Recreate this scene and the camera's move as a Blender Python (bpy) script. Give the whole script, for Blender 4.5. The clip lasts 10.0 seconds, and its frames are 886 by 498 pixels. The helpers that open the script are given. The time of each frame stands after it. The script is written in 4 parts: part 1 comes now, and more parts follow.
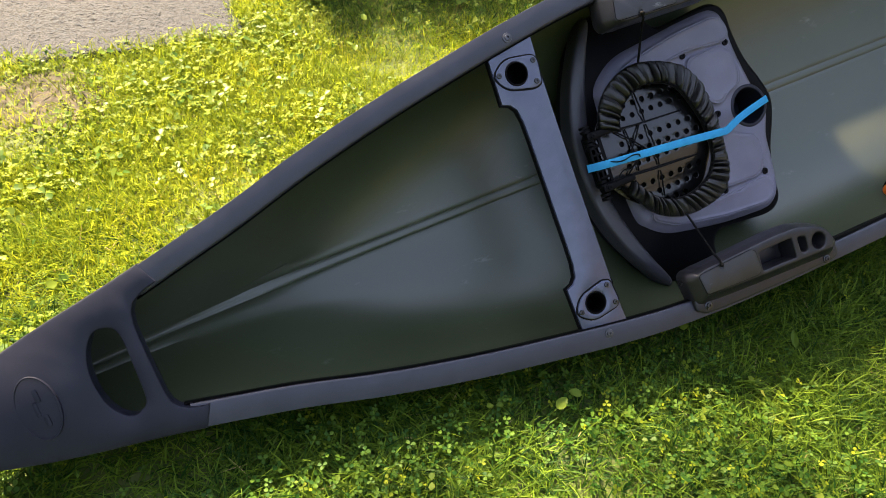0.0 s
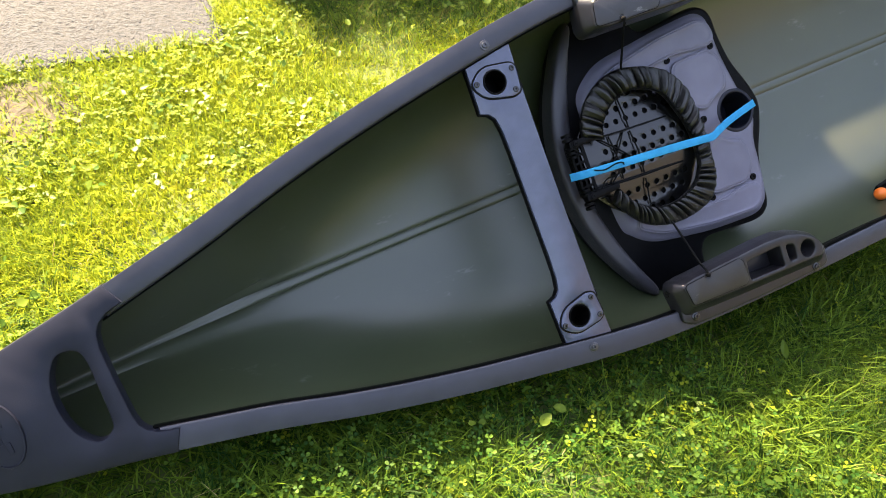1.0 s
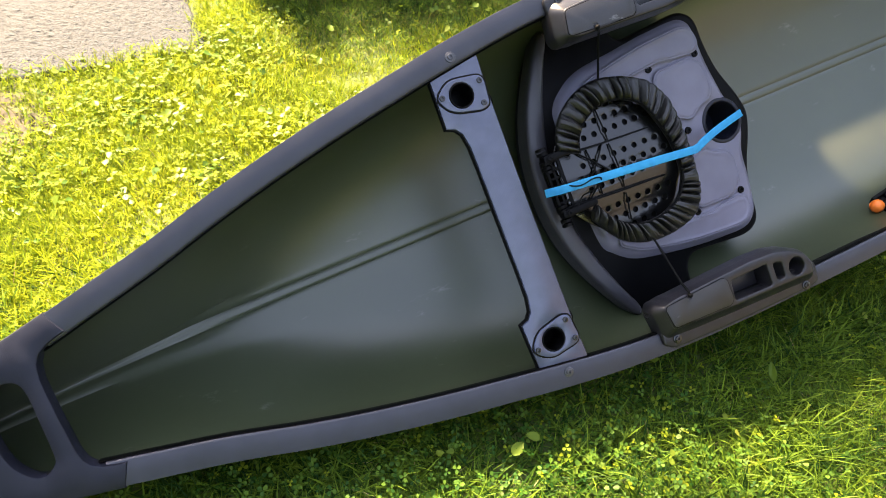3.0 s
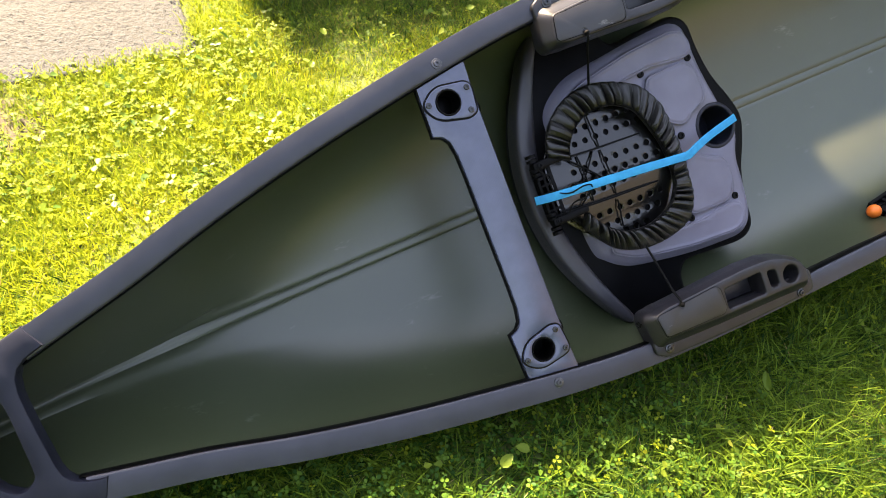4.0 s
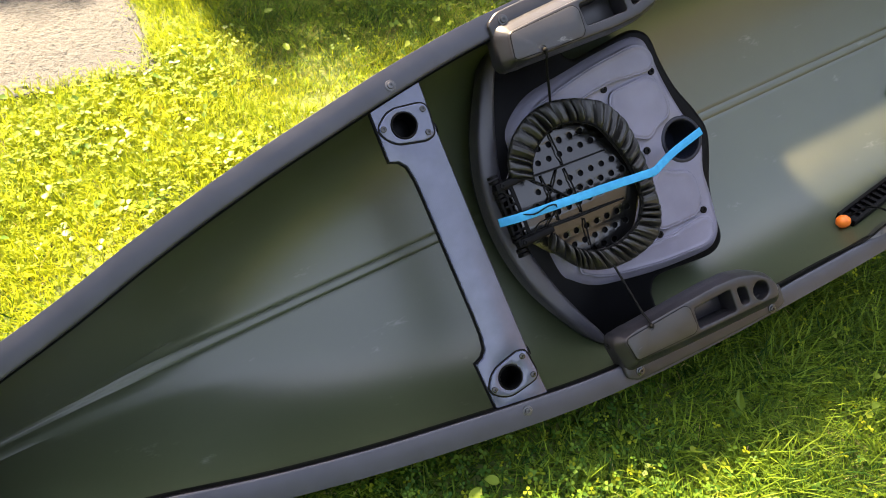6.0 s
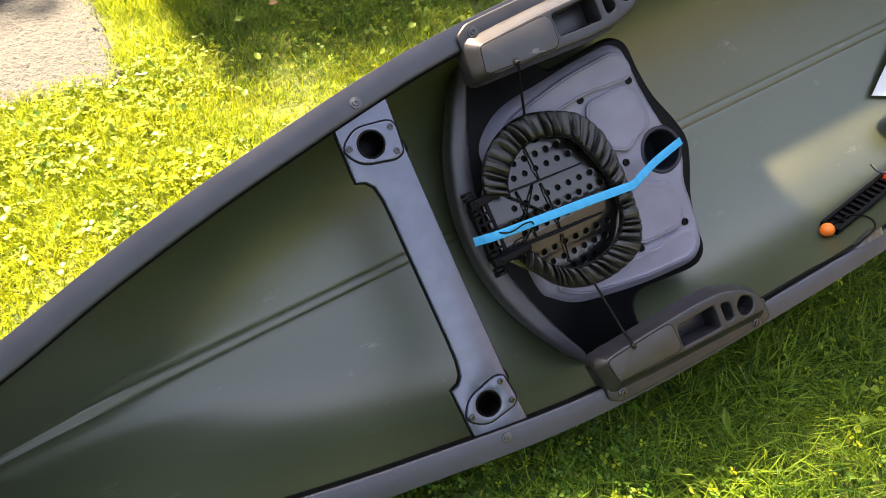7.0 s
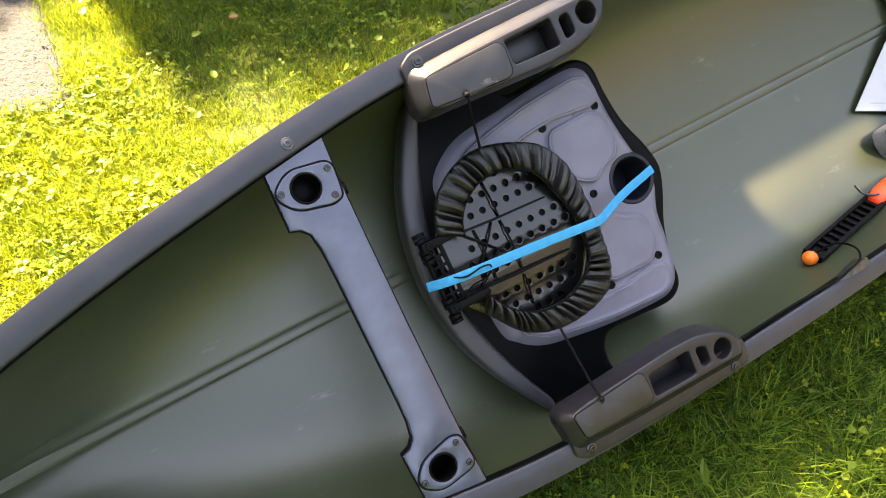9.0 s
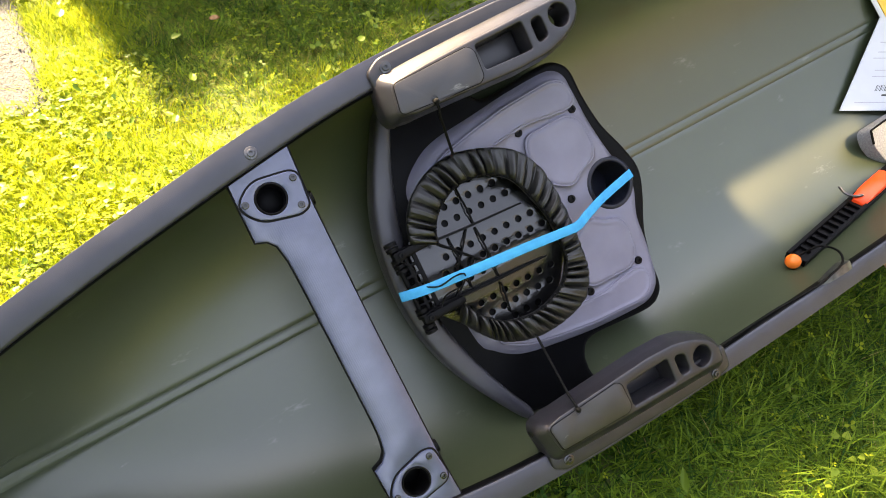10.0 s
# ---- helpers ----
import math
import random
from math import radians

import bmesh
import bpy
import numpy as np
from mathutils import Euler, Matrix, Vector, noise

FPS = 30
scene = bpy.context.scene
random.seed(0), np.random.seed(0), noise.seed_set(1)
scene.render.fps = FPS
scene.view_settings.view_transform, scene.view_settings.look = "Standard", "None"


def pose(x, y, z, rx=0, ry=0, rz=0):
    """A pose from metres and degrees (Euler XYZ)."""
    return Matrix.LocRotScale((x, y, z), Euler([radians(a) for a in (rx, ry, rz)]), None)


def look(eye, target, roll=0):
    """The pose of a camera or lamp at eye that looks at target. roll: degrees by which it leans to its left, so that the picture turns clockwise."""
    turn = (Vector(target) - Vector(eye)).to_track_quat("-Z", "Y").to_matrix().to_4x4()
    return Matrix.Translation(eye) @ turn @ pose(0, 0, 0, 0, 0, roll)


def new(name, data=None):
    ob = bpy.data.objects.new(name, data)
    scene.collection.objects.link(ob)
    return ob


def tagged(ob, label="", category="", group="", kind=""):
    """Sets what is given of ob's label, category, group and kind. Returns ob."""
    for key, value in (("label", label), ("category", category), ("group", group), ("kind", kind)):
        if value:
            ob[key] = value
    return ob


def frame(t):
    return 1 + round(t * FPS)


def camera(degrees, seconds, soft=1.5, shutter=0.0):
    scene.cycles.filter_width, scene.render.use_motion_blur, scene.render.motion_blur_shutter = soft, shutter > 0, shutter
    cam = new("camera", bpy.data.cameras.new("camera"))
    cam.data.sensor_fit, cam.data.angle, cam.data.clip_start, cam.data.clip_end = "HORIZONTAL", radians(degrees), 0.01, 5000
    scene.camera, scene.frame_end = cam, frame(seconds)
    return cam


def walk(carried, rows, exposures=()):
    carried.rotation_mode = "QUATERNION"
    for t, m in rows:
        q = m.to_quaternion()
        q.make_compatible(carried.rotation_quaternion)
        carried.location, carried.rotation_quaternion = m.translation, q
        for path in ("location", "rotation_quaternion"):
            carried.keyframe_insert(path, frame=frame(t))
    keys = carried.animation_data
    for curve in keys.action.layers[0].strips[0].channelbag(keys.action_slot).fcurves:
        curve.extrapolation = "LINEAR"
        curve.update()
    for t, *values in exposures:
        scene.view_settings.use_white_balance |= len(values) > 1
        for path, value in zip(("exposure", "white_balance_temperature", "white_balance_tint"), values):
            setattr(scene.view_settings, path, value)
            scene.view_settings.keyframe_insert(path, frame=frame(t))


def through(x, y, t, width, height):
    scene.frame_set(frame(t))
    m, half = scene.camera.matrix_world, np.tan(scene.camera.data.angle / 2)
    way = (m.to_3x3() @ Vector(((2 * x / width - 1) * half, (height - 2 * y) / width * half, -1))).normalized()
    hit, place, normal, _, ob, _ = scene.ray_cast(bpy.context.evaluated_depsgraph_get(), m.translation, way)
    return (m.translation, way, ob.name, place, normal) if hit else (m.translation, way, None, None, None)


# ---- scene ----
# Camera: a phone held at chest height, carried slowly along a canoe that lies heeled over on a lawn.
cam = camera(70.0, 10.0, soft=0.75)
ROWS = [
    (0.0, -0.7859, -1.0525, 1.2306, 43.98, -4.85, -25.30),
    (0.5, -0.7572, -1.0386, 1.2334, 43.81, -4.57, -25.76),
    (1.0, -0.7288, -1.0299, 1.2273, 44.06, -4.50, -25.89),
    (1.5, -0.6995, -1.0182, 1.2260, 44.17, -4.35, -26.03),
    (2.0, -0.6696, -1.0106, 1.2242, 44.08, -4.43, -25.68),
    (3.5, -0.5968, -0.9950, 1.2189, 43.97, -3.57, -25.43),
    (4.0, -0.5787, -0.9884, 1.2218, 43.93, -3.53, -25.46),
    (4.5, -0.5615, -0.9824, 1.2237, 44.07, -3.28, -25.98),
    (5.0, -0.5514, -0.9731, 1.2279, 44.20, -3.49, -26.50),
    (5.5, -0.5313, -0.9656, 1.2248, 44.43, -3.50, -26.95),
    (7.0, -0.4537, -0.9075, 1.2163, 44.59, -3.54, -29.23),
    (7.5, -0.4055, -0.8822, 1.2107, 44.76, -3.14, -29.98),
    (8.0, -0.3696, -0.8600, 1.2069, 44.90, -2.41, -30.63),
    (8.5, -0.3457, -0.8397, 1.2077, 44.78, -2.85, -30.59),
    (9.0, -0.3193, -0.8288, 1.2075, 44.61, -3.36, -30.46),
    (9.5, -0.2947, -0.8250, 1.2085, 44.40, -3.45, -30.62),
    (10.0, -0.2655, -0.8231, 1.2080, 44.36, -3.23, -31.02),
]
TINT = 18
EXPOSURES = [(t, e, k, TINT) for t, e, k in ((0.0, 3.19, 7650), (0.5, 3.57, 7650), (1.0, 3.66, 7700), (2.0, 3.71, 7800), (4.5, 3.80, 8400), (7.0, 3.93, 8850), (8.5, 4.06, 9150), (10.0, 4.22, 9350))]
walk(cam, [(t, pose(x, y, z, rx, ry, rz)) for t, x, y, z, rx, ry, rz in ROWS], EXPOSURES)

# ---- light: sun from behind the canoe, blue sky ----
SUN_AZ, SUN_EL = radians(-10), radians(44.0)        # from +y, behind the canoe
to_sun = Vector((math.sin(SUN_AZ) * math.cos(SUN_EL), math.cos(SUN_AZ) * math.cos(SUN_EL), math.sin(SUN_EL)))
world = bpy.data.worlds.new("sky")
scene.world = world
world.use_nodes = True
sky = world.node_tree.nodes.new("ShaderNodeTexSky")
sky.sky_type, sky.sun_disc = "NISHITA", False
sky.sun_elevation, sky.sun_rotation = SUN_EL, SUN_AZ
sky.dust_density = 1.0
haze = world.node_tree.nodes.new("ShaderNodeHueSaturation")      # thin high cloud pales the blue
haze.inputs["Saturation"].default_value = 0.86
world.node_tree.links.new(sky.outputs[0], haze.inputs["Color"])
world.node_tree.links.new(haze.outputs[0], world.node_tree.nodes["Background"].inputs[0])
world.node_tree.nodes["Background"].inputs[1].default_value = 0.102
sun = new("sun", bpy.data.lights.new("sun", "SUN"))
sun.data.energy, sun.data.angle, sun.data.color = 5.0, radians(1.9), (1.0, 0.90, 0.70)
sun.matrix_world = look(to_sun * 20, (0, 0, 0))
# added lamp behind the camera, no known source: soft patch on the hull floor
glint = new("added_patch_lamp", bpy.data.lights.new("added_patch_lamp", "AREA"))
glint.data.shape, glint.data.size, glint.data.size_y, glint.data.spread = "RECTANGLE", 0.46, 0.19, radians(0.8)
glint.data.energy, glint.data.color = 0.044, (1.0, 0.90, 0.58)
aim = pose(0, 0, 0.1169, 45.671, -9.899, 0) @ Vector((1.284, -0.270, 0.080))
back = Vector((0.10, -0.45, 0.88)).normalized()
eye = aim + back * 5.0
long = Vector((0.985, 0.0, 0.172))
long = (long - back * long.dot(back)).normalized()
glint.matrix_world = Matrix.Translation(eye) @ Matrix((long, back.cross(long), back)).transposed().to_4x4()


# ---- materials ----
def material(name, rough=0.5, metal=0.0):
    m = bpy.data.materials.new(name)
    m.use_nodes = True
    b = m.node_tree.nodes["Principled BSDF"]
    b.inputs["Roughness"].default_value, b.inputs["Metallic"].default_value = rough, metal
    return m, m.node_tree, b


def grained(name, dark, light, scale=40.0, rough=0.5, rough_var=0.08, bump=0.15, fine=400.0, metal=0.0, spec=0.5, coat=0.0):
    """A surface with broad mottling, fine relief and uneven gloss."""
    m, nt, b = material(name, rough, metal)
    n, l = nt.nodes, nt.links
    co = n.new("ShaderNodeTexCoord")
    big = n.new("ShaderNodeTexNoise")
    big.inputs["Scale"].default_value, big.inputs["Detail"].default_value = scale, 6
    small = n.new("ShaderNodeTexNoise")
    small.inputs["Scale"].default_value, small.inputs["Detail"].default_value = fine, 3
    l.new(co.outputs["Object"], big.inputs["Vector"])
    l.new(co.outputs["Object"], small.inputs["Vector"])
    ramp = n.new("ShaderNodeValToRGB")
    ramp.color_ramp.elements[0].position, ramp.color_ramp.elements[1].position = 0.3, 0.7
    ramp.color_ramp.elements[0].color, ramp.color_ramp.elements[1].color = (*dark, 1), (*light, 1)
    l.new(big.outputs["Fac"], ramp.inputs["Fac"])
    l.new(ramp.outputs["Color"], b.inputs["Base Color"])
    mr = n.new("ShaderNodeMapRange")
    mr.inputs["To Min"].default_value, mr.inputs["To Max"].default_value = rough - rough_var, rough + rough_var
    l.new(big.outputs["Fac"], mr.inputs["Value"])
    l.new(mr.outputs["Result"], b.inputs["Roughness"])
    bp = n.new("ShaderNodeBump")
    bp.inputs["Strength"].default_value, bp.inputs["Distance"].default_value = bump, 0.002
    l.new(small.outputs["Fac"], bp.inputs["Height"])
    l.new(bp.outputs["Normal"], b.inputs["Normal"])
    b.inputs["Specular IOR Level"].default_value = spec
    b.inputs["Coat Weight"].default_value = coat
    return m


def scuffed(m, colour=(0.2, 0.2, 0.18), amount=0.5, scale=9.0):
    """Adds short pale scuffs, stretched along one way, to a material's colour."""
    nt = m.node_tree
    n, l = nt.nodes, nt.links
    b = n["Principled BSDF"]
    old = b.inputs["Base Color"].links[0].from_socket
    co = n.new("ShaderNodeTexCoord")
    mp = n.new("ShaderNodeMapping")
    mp.inputs["Rotation"].default_value, mp.inputs["Scale"].default_value = (0, 0, 0.6), (1.0, 2.6, 2.0)
    l.new(co.outputs["Object"], mp.inputs["Vector"])
    t = n.new("ShaderNodeTexNoise")
    t.inputs["Scale"].default_value, t.inputs["Detail"].default_value, t.inputs["Roughness"].default_value = scale, 8, 0.7
    l.new(mp.outputs["Vector"], t.inputs["Vector"])
    r = n.new("ShaderNodeMapRange")
    r.inputs["From Min"].default_value, r.inputs["From Max"].default_value = 0.63, 0.72
    r.inputs["To Max"].default_value = amount
    l.new(t.outputs["Fac"], r.inputs["Value"])
    mix = n.new("ShaderNodeMix")
    mix.data_type = "RGBA"
    mix.inputs[7].default_value = (*colour, 1)
    l.new(r.outputs["Result"], mix.inputs[0])
    l.new(old, mix.inputs[6])
    l.new(mix.outputs[2], b.inputs["Base Color"])
    return m


def blade_material(name, low, high, through=0.4, rough=0.6, spec=0.06):
    """Leaves: a colour for each island, patches of dry ones, light passing through."""
    m, nt, b = material(name, rough)
    n, l = nt.nodes, nt.links
    geo, co = n.new("ShaderNodeNewGeometry"), n.new("ShaderNodeTexCoord")
    big = n.new("ShaderNodeTexNoise")
    big.inputs["Scale"].default_value, big.inputs["Detail"].default_value = 3.5, 4
    l.new(co.outputs["Object"], big.inputs["Vector"])
    add = n.new("ShaderNodeMath")
    add.operation = "MULTIPLY_ADD"
    l.new(big.outputs["Fac"], add.inputs[0])
    add.inputs[1].default_value = 0.9
    sub = n.new("ShaderNodeMath")
    sub.operation = "MULTIPLY_ADD"
    l.new(geo.outputs["Random Per Island"], sub.inputs[0])
    sub.inputs[1].default_value, sub.inputs[2].default_value = 0.7, -0.42
    l.new(sub.outputs[0], add.inputs[2])
    ramp = n.new("ShaderNodeValToRGB")
    e = ramp.color_ramp.elements
    e[0].position, e[1].position = 0.1, 0.75
    e[0].color, e[1].color = (*low, 1), (*high, 1)
    dry = e.new(0.97)
    dry.color = (high[0] * 1.9, high[1] * 1.35, high[2] * 2.2, 1)
    l.new(add.outputs[0], ramp.inputs["Fac"])
    l.new(ramp.outputs["Color"], b.inputs["Base Color"])
    b.inputs["Specular IOR Level"].default_value = spec
    tr = n.new("ShaderNodeBsdfTranslucent")
    l.new(ramp.outputs["Color"], tr.inputs["Color"])
    mix = n.new("ShaderNodeMixShader")
    mix.inputs[0].default_value = through
    l.new(b.outputs[0], mix.inputs[1])
    l.new(tr.outputs[0], mix.inputs[2])
    l.new(mix.outputs[0], n["Material Output"].inputs["Surface"])
    return m


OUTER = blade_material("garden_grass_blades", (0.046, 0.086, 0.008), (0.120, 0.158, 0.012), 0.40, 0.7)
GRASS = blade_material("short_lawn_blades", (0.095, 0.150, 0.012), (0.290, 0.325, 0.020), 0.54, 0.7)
# lush near-side grass, reused as a darker tone in the hedge's shadow
LUSH_SHADED = blade_material("lush_shaded_blades", (0.010, 0.044, 0.005), (0.135, 0.215, 0.019), 0.42, 0.55, 0.10)
# clover in two copies: darker for the shaded side, paler for the sunlit lawn
SHADED_CLOVER = blade_material("clover_leaves", (0.018, 0.064, 0.008), (0.090, 0.165, 0.019), 0.36, 0.5, 0.10)
WEED = blade_material("glossy_weed_leaves", (0.050, 0.105, 0.014), (0.170, 0.225, 0.024), 0.40, 0.45, 0.12)
LIT_CLOVER = blade_material("lit_clover_leaves", (0.100, 0.155, 0.013), (0.260, 0.305, 0.021), 0.52, 0.5, 0.08)
STRAW = blade_material("dry_straw", (0.22, 0.17, 0.07), (0.36, 0.29, 0.13), 0.2)
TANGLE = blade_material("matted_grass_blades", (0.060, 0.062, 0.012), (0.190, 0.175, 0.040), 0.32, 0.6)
LEAF = blade_material("hedge_leaves", (0.03, 0.06, 0.01), (0.06, 0.10, 0.02), 0.25)
HULL = grained("olive_polyethylene", (0.0235, 0.0325, 0.0140), (0.0360, 0.0470, 0.0220), 3.0, 0.38, 0.05, 0.04, spec=0.85)
scuffed(HULL, (0.15, 0.155, 0.135), 0.55, 8.0)
GUNWALE = grained("black_vinyl", (0.0125, 0.0137, 0.0215), (0.0210, 0.0225, 0.0335), 14.0, 0.40, 0.06, 0.2, 900)
DECK = grained("black_moulded_plastic", (0.0075, 0.0085, 0.0150), (0.0120, 0.0132, 0.0215), 14.0, 0.40, 0.06, 0.2, 900, spec=0.22)
BLACK = grained("black_plastic", (0.0013, 0.0013, 0.0015), (0.0028, 0.0028, 0.0031), 30.0, 0.38, 0.08, 0.1, spec=0.07)
SHELL = grained("glossy_black_plastic", (0.003, 0.003, 0.003), (0.006, 0.006, 0.006), 30.0, 0.21, 0.04, 0.06, spec=0.60)
SEAT_BASE = grained("black_seat_plastic", (0.0016, 0.0016, 0.0020), (0.0034, 0.0034, 0.0042), 14.0, 0.42, 0.06, 0.2, 900, spec=0.06)
SEAT = grained("grey_plastic", (0.094, 0.091, 0.126), (0.128, 0.124, 0.168), 12.0, 0.48, 0.06, 0.2, 700)
RIM = grained("dark_grey_plastic", (0.016, 0.016, 0.021), (0.025, 0.0245, 0.031), 12.0, 0.40, 0.06, 0.2, 700)
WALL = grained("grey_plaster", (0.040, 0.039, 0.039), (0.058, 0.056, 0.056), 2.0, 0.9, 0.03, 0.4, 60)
THWART = grained("grey_thwart_plastic", (0.026, 0.033, 0.062), (0.037, 0.046, 0.084), 20.0, 0.23, 0.05, 0.08, 600, spec=0.8)
CONSOLE = grained("worn_black_plastic", (0.0105, 0.0100, 0.0118), (0.0170, 0.0162, 0.0188), 25.0, 0.30, 0.06, 0.12, 600, spec=0.34)
FABRIC = grained("black_fabric", (0.0025, 0.0025, 0.0023), (0.005, 0.005, 0.0048), 60.0, 0.32, 0.06, 0.3, 1500, spec=0.48)
STEEL = grained("dull_steel", (0.05, 0.05, 0.052), (0.10, 0.10, 0.104), 80.0, 0.35, 0.08, 0.1, metal=0.9)
ALLOY = grained("cast_alloy", (0.05, 0.05, 0.053), (0.11, 0.11, 0.114), 80.0, 0.32, 0.08, 0.1, metal=0.9)
BROWN_LEAF = grained("dead_leaf", (0.10, 0.045, 0.012), (0.26, 0.12, 0.03), 60.0, 0.6, 0.05, 0.4)
BLUE = grained("blue_webbing", (0.003, 0.215, 0.41), (0.004, 0.275, 0.49), 60.0, 0.6, 0.05, 0.4, 1500, spec=0.15)
ORANGE = grained("orange_rubber", (0.75, 0.13, 0.01), (0.85, 0.18, 0.015), 40.0, 0.5, 0.05, 0.1)
ORANGE_RED = grained("orange_red_plastic", (0.78, 0.045, 0.006), (0.85, 0.06, 0.008), 40.0, 0.4, 0.05, 0.05)
AMBER = grained("amber_print", (0.75, 0.40, 0.04), (0.85, 0.48, 0.05), 20.0, 0.4, 0.05, 0.05)
LID = scuffed(grained("scuffed_grey_plastic", (0.0095, 0.0090, 0.0092), (0.0150, 0.0140, 0.0146), 14.0, 0.38, 0.07, 0.2, 800), (0.3, 0.29, 0.28), 0.4, 14.0)
INK = grained("black_ink", (0.02, 0.02, 0.02), (0.04, 0.04, 0.04), 20.0, 0.6)
PALE_INK = grained("grey_ink", (0.3, 0.3, 0.33), (0.4, 0.4, 0.42), 20.0, 0.6)
FOAM = grained("grey_foam", (0.14, 0.14, 0.15), (0.24, 0.24, 0.25), 220.0, 0.8, 0.05, 1.0, 500)
PAPER = grained("white_paper", (0.46, 0.47, 0.49), (0.55, 0.56, 0.58), 6.0, 0.6, 0.05, 0.05)
CORD = grained("black_cord", (0.003, 0.003, 0.003), (0.006, 0.006, 0.006), 200.0, 0.7, 0.05, 0.4, 2000, spec=0.08)
SOIL = grained("lawn_soil", (0.020, 0.038, 0.005), (0.062, 0.076, 0.012), 9.0, 0.95, 0.03, 0.8, 60)
DIRT = grained("brown_dirt", (0.013, 0.0095, 0.0045), (0.042, 0.030, 0.014), 26.0, 0.95, 0.03, 1.0, 90)
ASPHALT = grained("worn_asphalt", (0.0068, 0.0088, 0.0120), (0.0235, 0.0300, 0.0395), 60.0, 0.9, 0.05, 1.0, 220)
ASPHALT.node_tree.nodes["Bump"].inputs["Distance"].default_value = 0.004


def pebbled(m, scale=150.0):
    """Stones set in darker binder: rounded relief and dark joints between the grains."""
    n, l = m.node_tree.nodes, m.node_tree.links
    b = n["Principled BSDF"]
    old = b.inputs["Base Color"].links[0].from_socket
    co, vor, mr, mix = n.new("ShaderNodeTexCoord"), n.new("ShaderNodeTexVoronoi"), n.new("ShaderNodeMapRange"), n.new("ShaderNodeMix")
    vor.inputs["Scale"].default_value = scale
    l.new(co.outputs["Object"], vor.inputs["Vector"])
    mr.inputs["From Min"].default_value, mr.inputs["From Max"].default_value = 0.25, 0.75
    mr.inputs["To Min"].default_value, mr.inputs["To Max"].default_value = 1.0, 0.22
    l.new(vor.outputs["Distance"], mr.inputs["Value"])
    mix.data_type, mix.blend_type = "RGBA", "MULTIPLY"
    mix.inputs[0].default_value = 1.0
    l.new(old, mix.inputs[6])
    l.new(mr.outputs["Result"], mix.inputs[7])
    l.new(mix.outputs[2], b.inputs["Base Color"])
    n["Bump"].invert = True
    l.new(vor.outputs["Distance"], n["Bump"].inputs["Height"])
    return m


pebbled(ASPHALT)


def ridged(m, period=0.003, deep=0.0005):
    """Adds fine moulded lines along the canoe's width."""
    n, l = m.node_tree.nodes, m.node_tree.links
    co, wave, bp = n.new("ShaderNodeTexCoord"), n.new("ShaderNodeTexWave"), n.new("ShaderNodeBump")
    wave.inputs["Scale"].default_value, wave.inputs["Distortion"].default_value = 0.314 / period, 1.6
    l.new(co.outputs["Object"], wave.inputs["Vector"])
    l.new(wave.outputs["Fac"], bp.inputs["Height"])
    bp.inputs["Strength"].default_value, bp.inputs["Distance"].default_value = 0.6, deep
    l.new(bp.outputs["Normal"], n["Bump"].inputs["Normal"])
    return m


ridged(THWART, 0.0034, 0.00006)

# ---- builders ----
CANOE = pose(0, 0, 0.1169, 45.671, -9.899, 0)


def thing(name, label, category, m=None, group="", kind=""):
    ob = new(name)
    ob.empty_display_size = 0.1
    ob.matrix_world = m if m is not None else Matrix()
    return tagged(ob, label, category, group, kind)


def part(name, bm, mat, parent, label="", sharp=38):
    """Links a bmesh as one mesh object under its thing or part; its coordinates are those of the thing."""
    me = bpy.data.meshes.new(name)
    bmesh.ops.recalc_face_normals(bm, faces=bm.faces)
    bm.to_mesh(me)
    bm.free()
    me.materials.append(mat)
    me.shade_smooth()
    me.set_sharp_from_angle(angle=radians(sharp))
    ob = new(name, me)
    ob.parent = parent
    return tagged(ob, label)


def offset(pts, d):
    """A closed outline moved inwards by d (counterclockwise outline)."""
    out, n = [], len(pts)
    for i in range(n):
        a, b, c = Vector(pts[i - 1][:2]), Vector(pts[i][:2]), Vector(pts[(i + 1) % n][:2])
        e, f = (b - a).normalized(), (c - b).normalized()
        m = Vector((-e.y - f.y, e.x + f.x))
        m = m.normalized() / max(0.5, math.sqrt(max(0.05, (1 + e.dot(f)) / 2))) if m.length > 1e-6 else Vector((-e.y, e.x))
        out.append((b.x + m.x * d, b.y + m.y * d))
    return out


def ccw(pts):
    area = sum(p[0] * q[1] - q[0] * p[1] for p, q in zip(pts, pts[1:] + pts[:1]))
    return list(pts) if area > 0 else list(pts)[::-1]


def smooth_loop(pts, n=6, r=0.5):
    """A closed outline through pts, rounded (Catmull-Rom)."""
    out, k = [], len(pts)
    for i in range(k):
        p0, p1, p2, p3 = (Vector(pts[(i + j) % k]) for j in (-1, 0, 1, 2))
        for s in range(n):
            t = s / n
            out.append(tuple(0.5 * ((2 * p1) + (p2 - p0) * t + (2 * p0 - 5 * p1 + 4 * p2 - p3) * t * t + (3 * p1 - p0 - 3 * p2 + p3) * t ** 3)))
    return out


def rounded(pts, r=0.01, n=5):
    """A closed polygon with its corners rounded by arcs of about r."""
    out, k = [], len(pts)
    for i in range(k):
        a, b, c = Vector(pts[i - 1]), Vector(pts[i]), Vector(pts[(i + 1) % k])
        d = min(r, (a - b).length * 0.45, (c - b).length * 0.45)
        p, q = b + (a - b).normalized() * d, b + (c - b).normalized() * d
        for s in range(n + 1):
            t = s / n
            out.append(tuple(p * (1 - t) ** 2 + b * 2 * t * (1 - t) + q * t * t))
    return out


